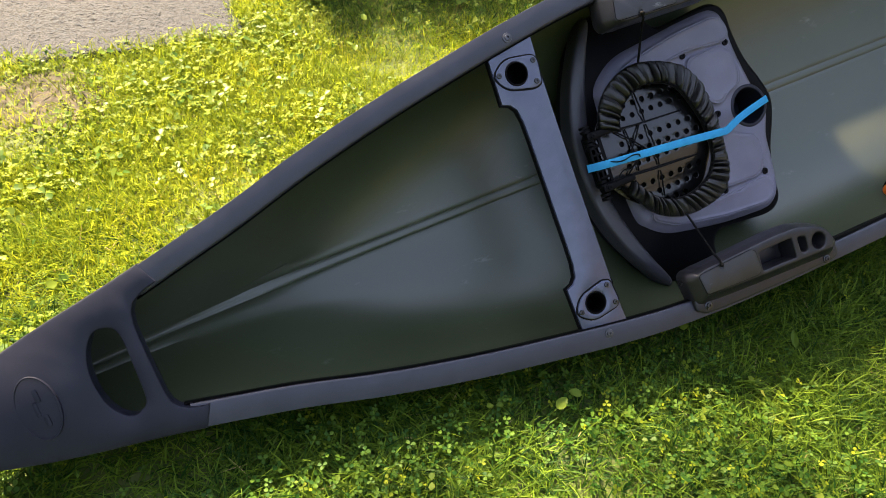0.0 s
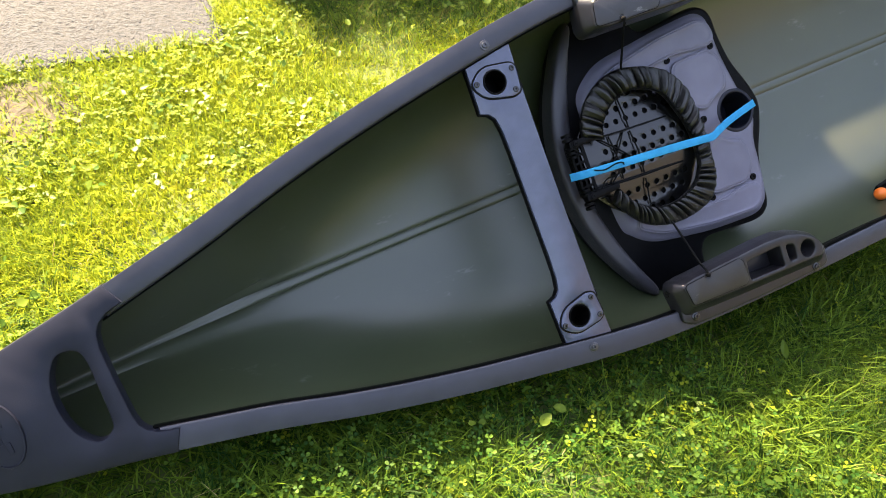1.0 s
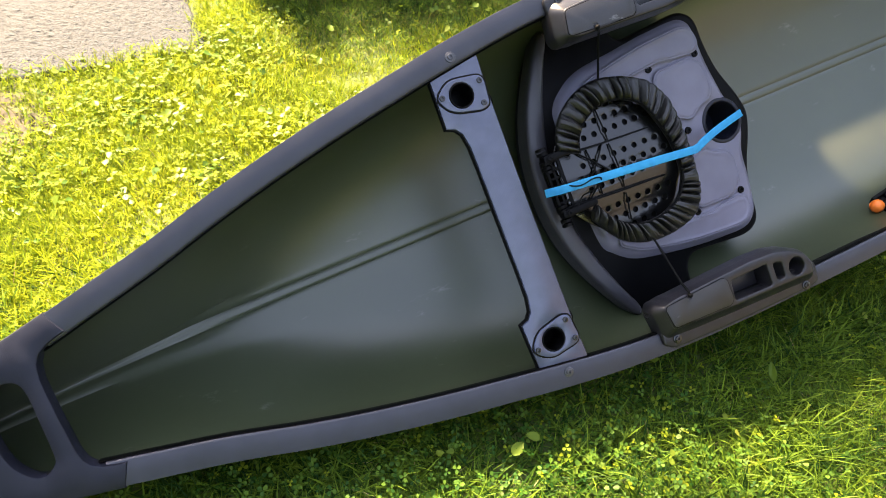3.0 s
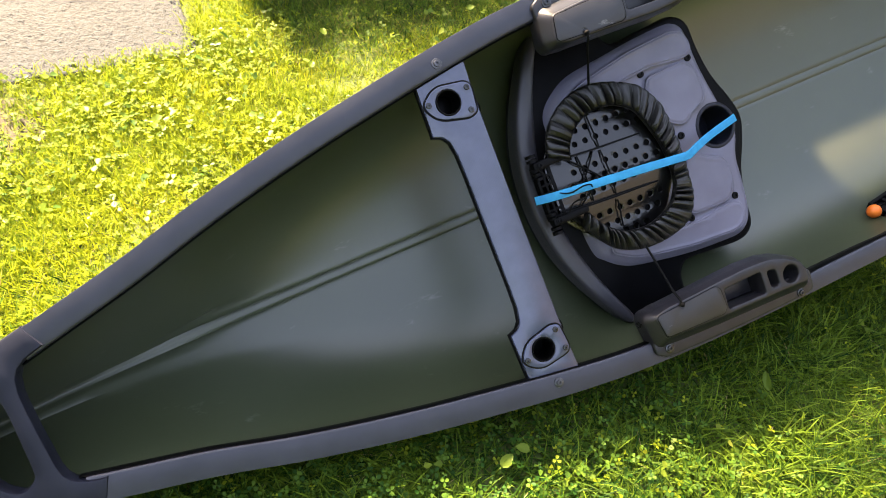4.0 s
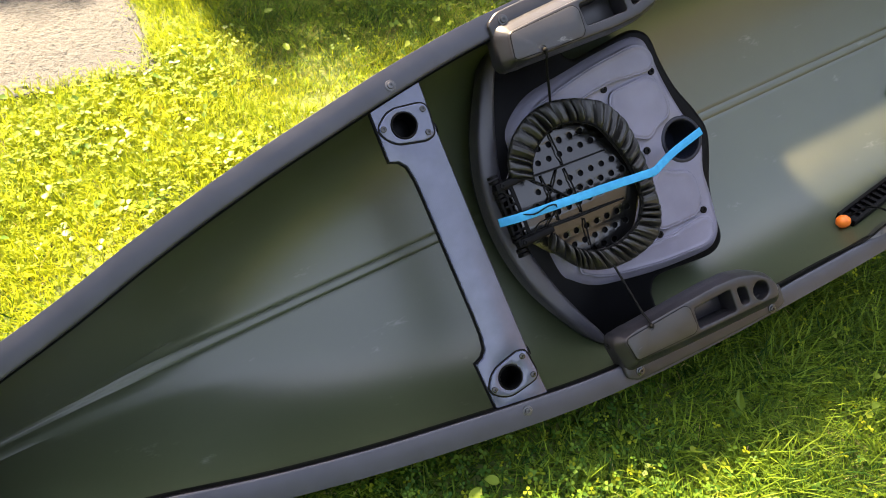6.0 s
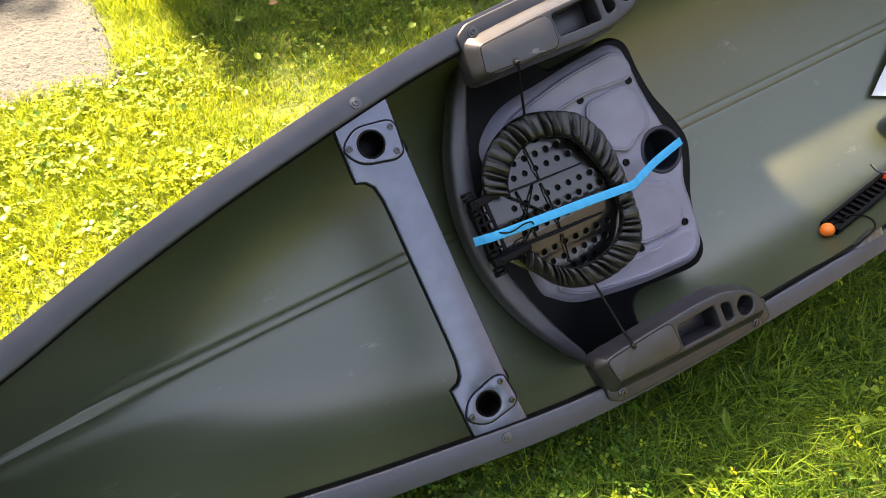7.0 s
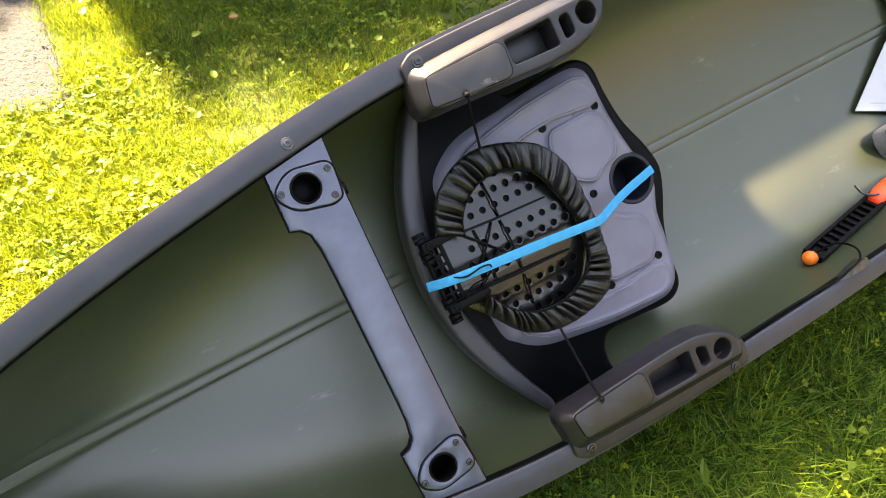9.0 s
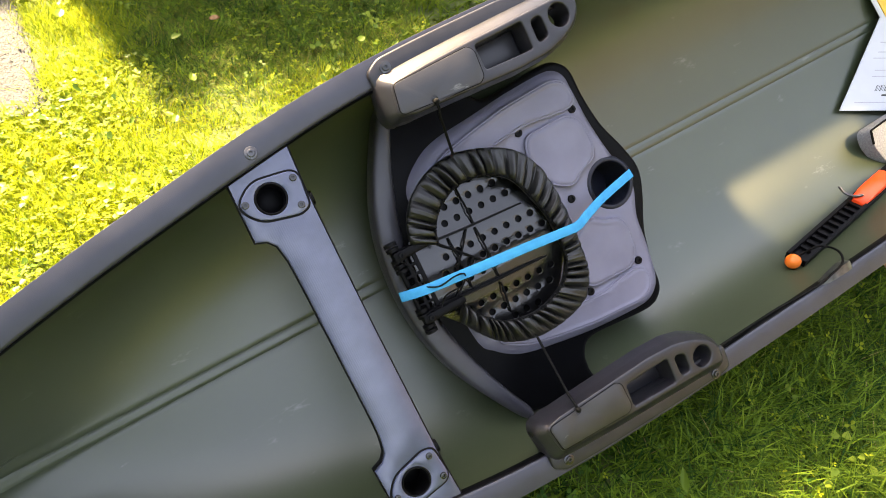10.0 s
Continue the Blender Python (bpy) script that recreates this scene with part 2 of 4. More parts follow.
def circle(x, y, r, n=20, ry=None):
    return [(x + r * math.cos(2 * math.pi * i / n), y + (ry or r) * math.sin(2 * math.pi * i / n)) for i in range(n)]


def plate(bm, outer, holes=(), z0=0.0, z1=0.01, edge=0.003, lift=None, hole_edge=None):
    """A solid plate with rounded upper edges and through holes; lift(x, y) bends it."""
    hole_edge = edge if hole_edge is None else hole_edge
    loops = [(ccw(outer), edge)] + [(ccw(h), -hole_edge) for h in holes]
    lift = lift or (lambda x, y: 0.0)
    tops, bottoms = [], []
    for pts, e in loops:
        a = abs(e)
        rings = []
        for inset, z in ((1.0, z1), (0.3, z1 - 0.3 * a), (0.0, z1 - a), (0.0, z0)):
            ring = offset(pts, e * inset) if inset else [p[:2] for p in pts]
            rings.append([bm.verts.new((x, y, z + lift(x, y))) for x, y in ring])
        for u, v in zip(rings, rings[1:]):
            for i in range(len(u)):
                j = (i + 1) % len(u)
                bm.faces.new((u[i], u[j], v[j], v[i]))
        tops.append(rings[0])
        bottoms.append(rings[-1])
    for group in (tops, bottoms):
        edges = []
        for ring in group:
            for i in range(len(ring)):
                a, b = ring[i], ring[(i + 1) % len(ring)]
                edges.append(bm.edges.get((a, b)) or bm.edges.new((a, b)))
        bmesh.ops.triangle_fill(bm, use_beauty=True, use_dissolve=False, edges=edges)
    return bm


def tube(bm, pts, r, n=8, closed=False, ends=True):
    pts = [Vector(p) for p in pts]
    rings, k = [], len(pts)
    up = Vector((0, 0, 1))
    for i, p in enumerate(pts):
        a = pts[i - 1] if i or closed else pts[0]
        b = pts[(i + 1) % k] if i < k - 1 or closed else pts[-1]
        d = (b - a).normalized()
        s = d.cross(up)
        s = s.normalized() if s.length > 1e-3 else d.cross(Vector((1, 0, 0))).normalized()
        w = s.cross(d)
        rings.append([bm.verts.new(p + (s * math.cos(2 * math.pi * j / n) + w * math.sin(2 * math.pi * j / n)) * r) for j in range(n)])
    for i in range(k if closed else k - 1):
        u, v = rings[i], rings[(i + 1) % k]
        for j in range(n):
            bm.faces.new((u[j], u[(j + 1) % n], v[(j + 1) % n], v[j]))
    if ends and not closed:
        bm.faces.new(rings[0][::-1])
        bm.faces.new(rings[-1])
    return bm


def loft(bm, rings, closed=False):
    """Skins rows of points; closed: each row is a loop."""
    vs = [[bm.verts.new(p) for p in ring] for ring in rings]
    for u, v in zip(vs, vs[1:]):
        m = len(u)
        for j in range(m if closed else m - 1):
            bm.faces.new((u[j], u[(j + 1) % m], v[(j + 1) % m], v[j]))
    return vs


def screw(parent, x, y, z, r=0.007, washer=None, mat=None, name="screw"):
    """A round-headed screw with a recessed drive, on a washer where there is one."""
    bm = bmesh.new()
    if washer:
        plate(bm, circle(x, y, washer, 20), [], z - 0.002, z + 0.0015, 0.001)
    top = z + (0.0015 if washer else 0.0)
    plate(bm, circle(x, y, r, 18), [circle(x, y, r * 0.42, 6)], top - 0.002, top + 0.0032, 0.0014, hole_edge=0.0003)
    plate(bm, circle(x, y, r * 0.5, 10), [], top - 0.002, top + 0.0008, 0.0003)
    return part(name, bm, mat or STEEL, parent)


# ---- canoe lines ----
WX = np.array([-1.275, -1.25, -1.18, -1.05, -0.90, -0.80, -0.65, -0.53, -0.40, -0.26, -0.12, 0.0, 0.15, 0.32, 0.50, 0.65, 0.85, 1.0])
WY = np.array([0.012, 0.040, 0.077, 0.117, 0.150, 0.177, 0.215, 0.254, 0.289, 0.322, 0.350, 0.374, 0.397, 0.411, 0.418, 0.420, 0.422, 0.421])
MID = 0.86


def beam(x):
    """Half the width over the gunwales."""
    x = min(x, 2 * MID - x)
    return float(np.interp(x, WX, WY)) * 0.5 + 0.25 * (float(np.interp(x - 0.05, WX, WY)) + float(np.interp(min(x + 0.05, MID), WX, WY)))


def sheer(x):
    x = min(x, 2 * MID - x)
    return 0.345 + 0.05 * max(0.0, (-0.65 - x) / 0.6) ** 2


def keel(x):
    x = min(x, 2 * MID - x)
    return 0.036 + 0.27 * max(0.0, (-0.62 - x) / 0.655) ** 2.6


def fullness(x):
    """Shape of the section: full amidships, a fine V towards the ends."""
    u = min(1.0, max(0.0, (-0.08 - min(x, 2 * MID - x)) / 0.76))
    return 2.7 - 1.25 * u * u * (3 - 2 * u)


STATIONS = [-1.272, -1.255, -1.23] + [-1.2 + 0.05 * i for i in range(83)] + [2.95, 2.975, 2.992]


def hull_row(x, inset, lower):
    """Half sections joined: from the left gunwale over the keel to the right one."""
    w, zg, zk = max(0.004, beam(x) - inset), sheer(x) - 0.02, keel(x) - lower
    d, p = zg - zk, fullness(x)
    ys = [math.sin(math.pi / 2 * i / 15) ** (2 / p) for i in range(15, 2, -1)]
    half = [(w * s, zg - d * max(0.0, 1 - s ** p) ** (1 / p)) for s in ys]
    shrink = min(1.0, half[-1][0] * 0.92 / 0.036)
    deep = 0.0 if lower else 0.0026 * min(1.0, max(0.12, (x + 1.0) / 0.4)) * (1 - 0.28 * min(1.0, max(0.0, (x - 0.2) / 0.5)))
    for q, f in ((0.036, 0.0), (0.024, 0.0), (0.0165, 0.10), (0.0140, 0.60), (0.0118, 1.0), (0.0095, 0.55), (0.0065, -0.10), (0.003, -0.2)):
        y = q * shrink
        half.append((y, zg - d * max(0.0, 1 - (y / w) ** p) ** (1 / p) - deep * f))
    shift = 0.013 * shrink if not lower else 0.0
    mid = (shift, zk + 0.2 * deep)
    centre = [y < 0.037 * shrink for y, z in half]
    return [(x, y + shift * c, z) for (y, z), c in zip(half, centre)] + [(x, *mid)] + [(x, -y + shift * c, z) for (y, z), c in zip(half[::-1], centre[::-1])]


canoe = thing("canoe", "olive green plastic canoe lying heeled over on a lawn", "canoe", CANOE)

bm = bmesh.new()
a = loft(bm, [hull_row(x, 0.034, 0.0) for x in STATIONS])
b = loft(bm, [hull_row(x, 0.026, 0.008) for x in STATIONS])
for u, v in ((0, 0), (-1, -1)):
    for i in range(len(a)):
        if i + 1 < len(a):
            bm.faces.new((a[i][u], a[i + 1][u], b[i + 1][v], b[i][v]))
for e in (0, -1):
    for j in range(len(a[e]) - 1):
        bm.faces.new((a[e][j], a[e][j + 1], b[e][j + 1], b[e][j]))
hull = part("hull", bm, HULL, canoe, "olive green moulded plastic hull with a ridged keel line")


def gun_width(x):
    return 0.051 - 0.008 * min(1.0, max(0.0, (x - 0.0) / 0.5))


def gunwale_row(x, side):
    w, z, g = beam(x), sheer(x), gun_width(x)
    prof = [(-g, -0.018), (-g, -0.005), (-g + 0.0025, -0.0015), (-g + 0.006, 0.0), (-g * 0.5, 0.0008), (-0.002, 0.0), (-0.0004, -0.0003), (0.0, -0.0012), (0.0, -0.034), (-0.004, -0.037), (-0.010, -0.034), (-g + 0.004, -0.019)]
    return [(x, side * (w + dy), z + dz) for dy, dz in prof]


for side, nm in ((1, "gunwale"), (-1, "gunwale")):
    bm = bmesh.new()
    xs = [-0.855] + [-0.775 + 0.035 * i for i in range(93)] + [2.53]
    v = loft(bm, [gunwale_row(x, side) for x in xs], True)
    bm.faces.new(v[0][::-1])
    bm.faces.new(v[-1])
    part(nm, bm, GUNWALE, canoe, "black vinyl gunwale rail", 50)


# black strip standing in for the shadow line along the gunwale's inner edge
for side in (1, -1):
    bm = bmesh.new()
    rows = []
    for i in range(96):
        x = -0.865 + 0.035 * i
        y, z = beam(x) - gun_width(x), sheer(x)
        rows.append([(x, side * (y - 0.0028), z - 0.020), (x, side * (y - 0.0028), z - 0.006), (x, side * (y - 0.001), z - 0.0035), (x, side * (y + 0.002), z - 0.006), (x, side * (y + 0.002), z - 0.020)])
    v = loft(bm, rows, True)
    bm.faces.new(v[0][::-1])
    bm.faces.new(v[-1])
    part("gunwale_shadow_lip", bm, BLACK, canoe, "inner gunwale lip coloured black for its shadow line", 60)


def end_deck(name, label, flip=False):
    def across(q):
        return [(2 * MID - x, y) for x, y in q] if flip else q

    xs = [-0.842, -0.865, -0.90, -0.95, -1.0, -1.05, -1.10, -1.15, -1.19, -1.22, -1.25]
    left = [(x if i else -0.842, beam(x) + 0.003) for i, x in enumerate(xs)]
    outer = left + [(-1.276, 0.022), (-1.284, 0.0), (-1.276, -0.022)] + [(x, -y) for x, y in left[::-1]]
    inner = [(-0.822, -0.126), (-0.840, -0.122), (-0.858, -0.115), (-0.872, -0.105), (-0.880, -0.092), (-0.8835, -0.072), (-0.884, -0.035), (-0.885, 0.0), (-0.885, 0.037), (-0.8845, 0.066), (-0.880, 0.090), (-0.871, 0.105), (-0.856, 0.115), (-0.840, 0.121), (-0.822, 0.126)]
    outer = outer + inner
    slot = smooth_loop([(-0.957, 0.076), (-0.938, 0.081), (-0.919, 0.072), (-0.913, 0.047), (-0.914, -0.002), (-0.917, -0.063), (-0.924, -0.079), (-0.943, -0.088), (-0.962, -0.076), (-0.978, -0.045), (-0.983, 0.002), (-0.976, 0.043)], 3)
    bm = bmesh.new()
    plate(bm, across(outer), [across(slot)], -0.026, 0.004, 0.005, lambda x, y: sheer(x) + 0.006 - 0.25 * y * y)
    d = part(name, bm, DECK, canoe, label, 40)
    return d


deck = end_deck("stern_deck", "black moulded end cap with a carrying slot")
end_deck("bow_deck", "black moulded end cap with a carrying slot", True)
bm = bmesh.new()
plate(bm, circle(-1.075, -0.008, 0.034, 32, 0.060), [circle(-1.075, -0.008, 0.0315, 32, 0.0570)], sheer(-1.07), sheer(-1.07) + 0.0125, 0.0012)
part("emblem_ring", bm, DECK, deck, "raised oval emblem rim")
for dx, dy, w, h in ((0.004, 0.022, 0.004, 0.012), (-0.004, -0.002, 0.0035, 0.014), (0.005, -0.026, 0.004, 0.011)):
    bm = bmesh.new()
    cx, cy = -1.075 + dx, -0.008 + dy
    plate(bm, rounded([(cx - w, cy - h), (cx + w, cy - h), (cx + w, cy + h), (cx - w, cy + h)], 0.003, 3), [], sheer(-1.07), sheer(-1.07) + 0.0106, 0.0005)
    part("emblem_bar", bm, DECK, deck)


# ---- thwart ----
TZ = 0.338


def thwart():
    left = [(-0.054, 0.316), (-0.057, 0.213), (-0.040, 0.207), (-0.029, 0.194), (-0.024, 0.165), (-0.023, 0.12)]
    right = [(0.050, 0.0), (0.051, 0.17), (0.052, 0.26), (0.056, 0.332)]
    outer = left + [(x, -y) for x, y in left[::-1]] + [(x, -y) for x, y in right[:0:-1]] + right
    holes = [circle(-0.004, s * 0.265, 0.026, 28) for s in (1, -1)]
    bm = bmesh.new()
    plate(bm, outer, holes, TZ - 0.014, TZ, 0.003)
    t = part("thwart", bm, THWART, canoe, "dark grey crossbar with two round rod holders", 40)
    bm = bmesh.new()
    plate(bm, offset(ccw(outer), -0.0022), holes, TZ - 0.018, TZ - 0.005, 0.002)
    part("thwart_core", bm, BLACK, t, "black underside of the crossbar", 40)
    for s in (1, -1):
        bm = bmesh.new()
        o = rounded([(-0.058, s * 0.273), (-0.034, s * 0.238), (0.028, s * 0.224), (0.046, s * 0.230), (0.053, s * 0.292), (-0.022, s * 0.302)][::s], 0.020, 6)
        plate(bm, o, [circle(-0.004, s * 0.265, 0.0255, 28)], TZ - 0.004, TZ + 0.004, 0.0025)
        part("rod_holder_flange", bm, THWART, t, "bolted rod holder flange", 40)
        # black plate drawn as the dark gap round the flange
        bm = bmesh.new()
        plate(bm, offset(ccw(o), -0.0030), [circle(-0.004, s * 0.265, 0.0256, 28)], TZ - 0.004, TZ + 0.0012, 0.0008)
        part("flange_gap_line", bm, BLACK, t, "thin black plate for the dark gap round the flange", 40)
        bm = bmesh.new()
        plate(bm, circle(-0.004, s * 0.265, 0.0255, 28), [circle(-0.004, s * 0.265, 0.0225, 28)], TZ - 0.055, TZ + 0.005, 0.0015)
        plate(bm, circle(-0.004, s * 0.265, 0.0250, 28), [], TZ - 0.060, TZ - 0.052, 0.001)
        part("rod_holder_tube", bm, BLACK, t, "black rod holder tube", 40)
        for x, y in ((-0.044, 0.272), (0.041, 0.281), (0.034, 0.237)):
            screw(t, x, s * y, TZ + 0.004, 0.0060, mat=SHELL)
        bm = bmesh.new()
        tube(bm, [(0.044, s * 0.240, TZ - 0.024), (0.056, s * 0.240, TZ - 0.024), (0.059, s * 0.240, TZ - 0.024)], 0.012, 16)
        part("clamp_knob", bm, BLACK, t, "round black clamp knob under the crossbar")
    return t


thwart()
for s in (1, -1):
    screw(canoe, 0.0, s * 0.341, sheer(0) + 0.001, 0.0065, 0.0105)

# ---- seat ----
bm = bmesh.new()
arc = [(0.132, 0.0), (0.141, 0.095), (0.168, 0.185), (0.214, 0.275), (0.262, 0.348)]
rim = [(0.184, 0.0), (0.190, 0.09), (0.216, 0.185), (0.251, 0.272), (0.280, 0.335)]
side = [(0.428, 0.368), (0.438, 0.33), (0.441, 0.303), (0.455, 0.281), (0.482, 0.274), (0.55, 0.281), (0.622, 0.288), (0.656, 0.277), (0.674, 0.250), (0.678, 0.196), (0.692, 0.125), (0.722, 0.055)]
half = [(x + 0.014, y * 0.99) for x, y in arc[1:]] + side
body = smooth_loop(half + [(0.736, 0.0)] + [(x, -y) for x, y in half[::-1]] + [(arc[0][0] + 0.014, 0.0)], 4)
plate(bm, body, [circle(0.645, 0.004, 0.047, 28)], 0.10, 0.192, 0.012)
seat = part("seat", bm, SEAT_BASE, canoe, "moulded black seat base with a cup holder", 45)
bm = bmesh.new()
band = smooth_loop([(x, -y) for x, y in arc[:0:-1]] + arc + rim[::-1] + [(x, -y) for x, y in rim[1:]], 4)
plate(bm, band, [], 0.15, 0.206, 0.010)
part("rear_rim", bm, RIM, seat, "curved grey rear rim", 45)
PAD = [(0.232, 0.130), (0.240, 0.180), (0.278, 0.217), (0.330, 0.241), (0.424, 0.254), (0.508, 0.265), (0.598, 0.272), (0.630, 0.267), (0.650, 0.248), (0.656, 0.212), (0.668, 0.146), (0.700, 0.062)]
PAD_LOWER = [(0.710, 0.035), (0.684, 0.088), (0.678, 0.151), (0.668, 0.226), (0.648, 0.257), (0.618, 0.269), (0.560, 0.267), (0.478, 0.259), (0.388, 0.243), (0.312, 0.224), (0.262, 0.190), (0.236, 0.148)]
pad_loop = offset(ccw(smooth_loop(PAD + [(0.718, 0.010)] + [(x, -y) for x, y in PAD_LOWER] + [(0.228, 0.0)], 9)), -0.002)


def inside_depth(px, py, loop):
    """Distance to a closed outline, positive inside it."""
    near, odd = np.full(px.shape, 9.0), np.zeros(px.shape, bool)
    for (ax_, ay), (bx, by) in zip(loop, loop[1:] + loop[:1]):
        ex, ey = bx - ax_, by - ay
        t = np.clip(((px - ax_) * ex + (py - ay) * ey) / (ex * ex + ey * ey + 1e-12), 0, 1)
        near = np.minimum(near, np.hypot(px - ax_ - t * ex, py - ay - t * ey))
        if abs(ey) > 1e-12:
            odd ^= ((ay > py) != (by > py)) & (px < ax_ + ex * (py - ay) / ey)
    return np.where(odd, near, -near)


P1 = [(0.268, 0.172), (0.325, 0.207), (0.392, 0.223), (0.482, 0.240), (0.600, 0.250), (0.628, 0.240), (0.640, 0.212), (0.634, 0.190), (0.610, 0.183), (0.515, 0.192), (0.440, 0.185), (0.300, 0.140)]
P2 = [(0.500, 0.170), (0.608, 0.174), (0.632, 0.150), (0.637, 0.092), (0.626, 0.068), (0.590, 0.059), (0.560, 0.036), (0.512, 0.060), (0.488, 0.125)]
PANELS = [rounded([(x, k * y) for x, y in q], 0.022, 4) for q in (P1, P2) for k in (1, -1)]
CUP = (0.645, 0.004)


def pan_z(px, py):
    """Height of the moulded seat pan: raised pillows, beaded borders, a rolled rim."""
    px, py = np.asarray(px, float), np.asarray(py, float)
    z = np.full(px.shape, 0.2085)
    for q in PANELS:
        d = inside_depth(px, py, q)
        t = np.clip(d / 0.018 + 0.5, 0, 1)
        z += 0.0085 * t * t * (3 - 2 * t) + 0.0042 * np.exp(-((d - 0.003) / 0.0042) ** 2)
    wide = 0.026 + 0.030 * np.exp(-(((px - 0.700) / 0.045) ** 2 + ((py - 0.07) / 0.10) ** 2))
    e = np.clip(inside_depth(px, py, pad_loop) / wide, 0, 1)
    z -= (0.020 + 0.034 * (wide - 0.026) / 0.030) * (1 - e) ** 2.0
    c = np.hypot(px - CUP[0], py - CUP[1])
    return z - 0.006 * np.exp(-np.maximum(0.0, c - 0.045) / 0.012)


rings = np.concatenate([[0.02], np.linspace(0.08, 0.80, 30), np.linspace(0.82, 1.0, 22)])
lp = np.array(pad_loop)
gx = 0.44 + rings[:, None] * (lp[None, :, 0] - 0.44)
gy = rings[:, None] * lp[None, :, 1]
gz = pan_z(gx, gy)
bm = bmesh.new()
vs = [[bm.verts.new((gx[i, j], gy[i, j], gz[i, j])) for j in range(gx.shape[1])] for i in range(len(rings))]
vs.append([bm.verts.new((x, y, 0.175)) for x, y in pad_loop])
cup_d = np.hypot(gx - CUP[0], gy - CUP[1])
for i in range(len(vs) - 1):
    for j in range(len(pad_loop)):
        k = (j + 1) % len(pad_loop)
        if i + 1 < len(rings) and max(cup_d[i, j], cup_d[i, k], cup_d[i + 1, j], cup_d[i + 1, k]) < 0.052:
            continue
        bm.faces.new((vs[i][j], vs[i][k], vs[i + 1][k], vs[i + 1][j]))
bm.faces.new(vs[0])
pan = part("seat_pan", bm, SEAT, seat, "moulded grey seat pan with raised pillows", 60)
for q in PANELS:
    q = [p for p in q if math.hypot(p[0] - CUP[0], p[1] - CUP[1]) > 0.060]
    bm = bmesh.new()
    zs = pan_z([p[0] for p in q], [p[1] for p in q])
    tube(bm, [(x, y, float(z) - 0.0008) for (x, y), z in zip(q, zs)], 0.0030, 10, closed=True)
    part("bead", bm, SEAT, pan, "raised moulded bead", 80)
bm = bmesh.new()
rows = []
for r, z in ((0.0455, 0.110), (0.0455, 0.203), (0.0462, 0.2072), (0.0485, 0.2088), (0.0525, 0.2082), (0.0565, 0.2050), (0.0590, 0.1990), (0.0590, 0.110)):
    rows.append([(CUP[0] + r * math.cos(2 * math.pi * k / 40), CUP[1] + r * math.sin(2 * math.pi * k / 40), z) for k in range(40)])
loft(bm, rows, True)
plate(bm, circle(*CUP, 0.0462, 32), [], 0.108, 0.116, 0.001)
plate(bm, circle(CUP[0] - 0.026, CUP[1] + 0.010, 0.0175, 20), [], 0.114, 0.150, 0.004)
cup = part("cup_holder", bm, DECK, seat, "dark moulded cup holder", 50)
screw(cup, CUP[0] - 0.026, CUP[1] + 0.010, 0.150, 0.006, mat=BLACK)
for x, y in ((0.627, 0.179), (0.495, 0.183), (0.632, -0.172), (0.500, -0.178), (0.545, 0.014)):
    screw(seat, x, y, float(pan_z([x], [y])[0]) + 0.001, 0.0085, mat=BLACK, name="bolt")

# ---- folded seat back ----
BZ = 0.262
RING = [(0.186, 0.088), (0.194, 0.122), (0.220, 0.160), (0.270, 0.192), (0.332, 0.202), (0.405, 0.182), (0.455, 0.150), (0.484, 0.095), (0.494, 0.015), (0.494, -0.070), (0.482, -0.130), (0.450, -0.168), (0.385, -0.184), (0.320, -0.180), (0.258, -0.150), (0.208, -0.085)]
HOLE = [(0.230, 0.066), (0.236, 0.092), (0.256, 0.120), (0.290, 0.142), (0.325, 0.150), (0.372, 0.142), (0.413, 0.116), (0.436, 0.070), (0.454, 0.010), (0.456, -0.055), (0.444, -0.092), (0.416, -0.120), (0.356, -0.138), (0.295, -0.128), (0.250, -0.095), (0.226, -0.055)]


def along(pts, n):
    """n points evenly spread over an open smooth line through pts."""
    fine = []
    for i in range(len(pts) - 1):
        p0, p1, p2, p3 = (Vector(pts[min(max(i + j, 0), len(pts) - 1)]) for j in (-1, 0, 1, 2))
        for k in range(20):
            t = k / 20
            fine.append(0.5 * ((2 * p1) + (p2 - p0) * t + (2 * p0 - 5 * p1 + 4 * p2 - p3) * t * t + (3 * p1 - p0 - 3 * p2 + p3) * t ** 3))
    fine.append(Vector(pts[-1]))
    d = [0.0]
    for u, v in zip(fine, fine[1:]):
        d.append(d[-1] + (v - u).length)
    out, k = [], 0
    for i in range(n):
        s = d[-1] * i / (n - 1)
        while k < len(d) - 2 and d[k + 1] < s:
            k += 1
        f = (s - d[k]) / max(1e-9, d[k + 1] - d[k])
        out.append(fine[k].lerp(fine[k + 1], min(1.0, max(0.0, f))))
    return out


seat_back = thing("seat_back", "black folded seat back with a gathered fabric cover", "seat back", CANOE)
rng = random.Random(4)
N = 760
inner_line, outer_line = along(HOLE, N), along(RING, N)
pleats, pos = [], 0.0
while pos < 1.0:
    wide = rng.uniform(0.012, 0.036)
    pleats.append((pos, wide, rng.uniform(0.35, 1.0)))
    pos += wide
bm = bmesh.new()
rows = []
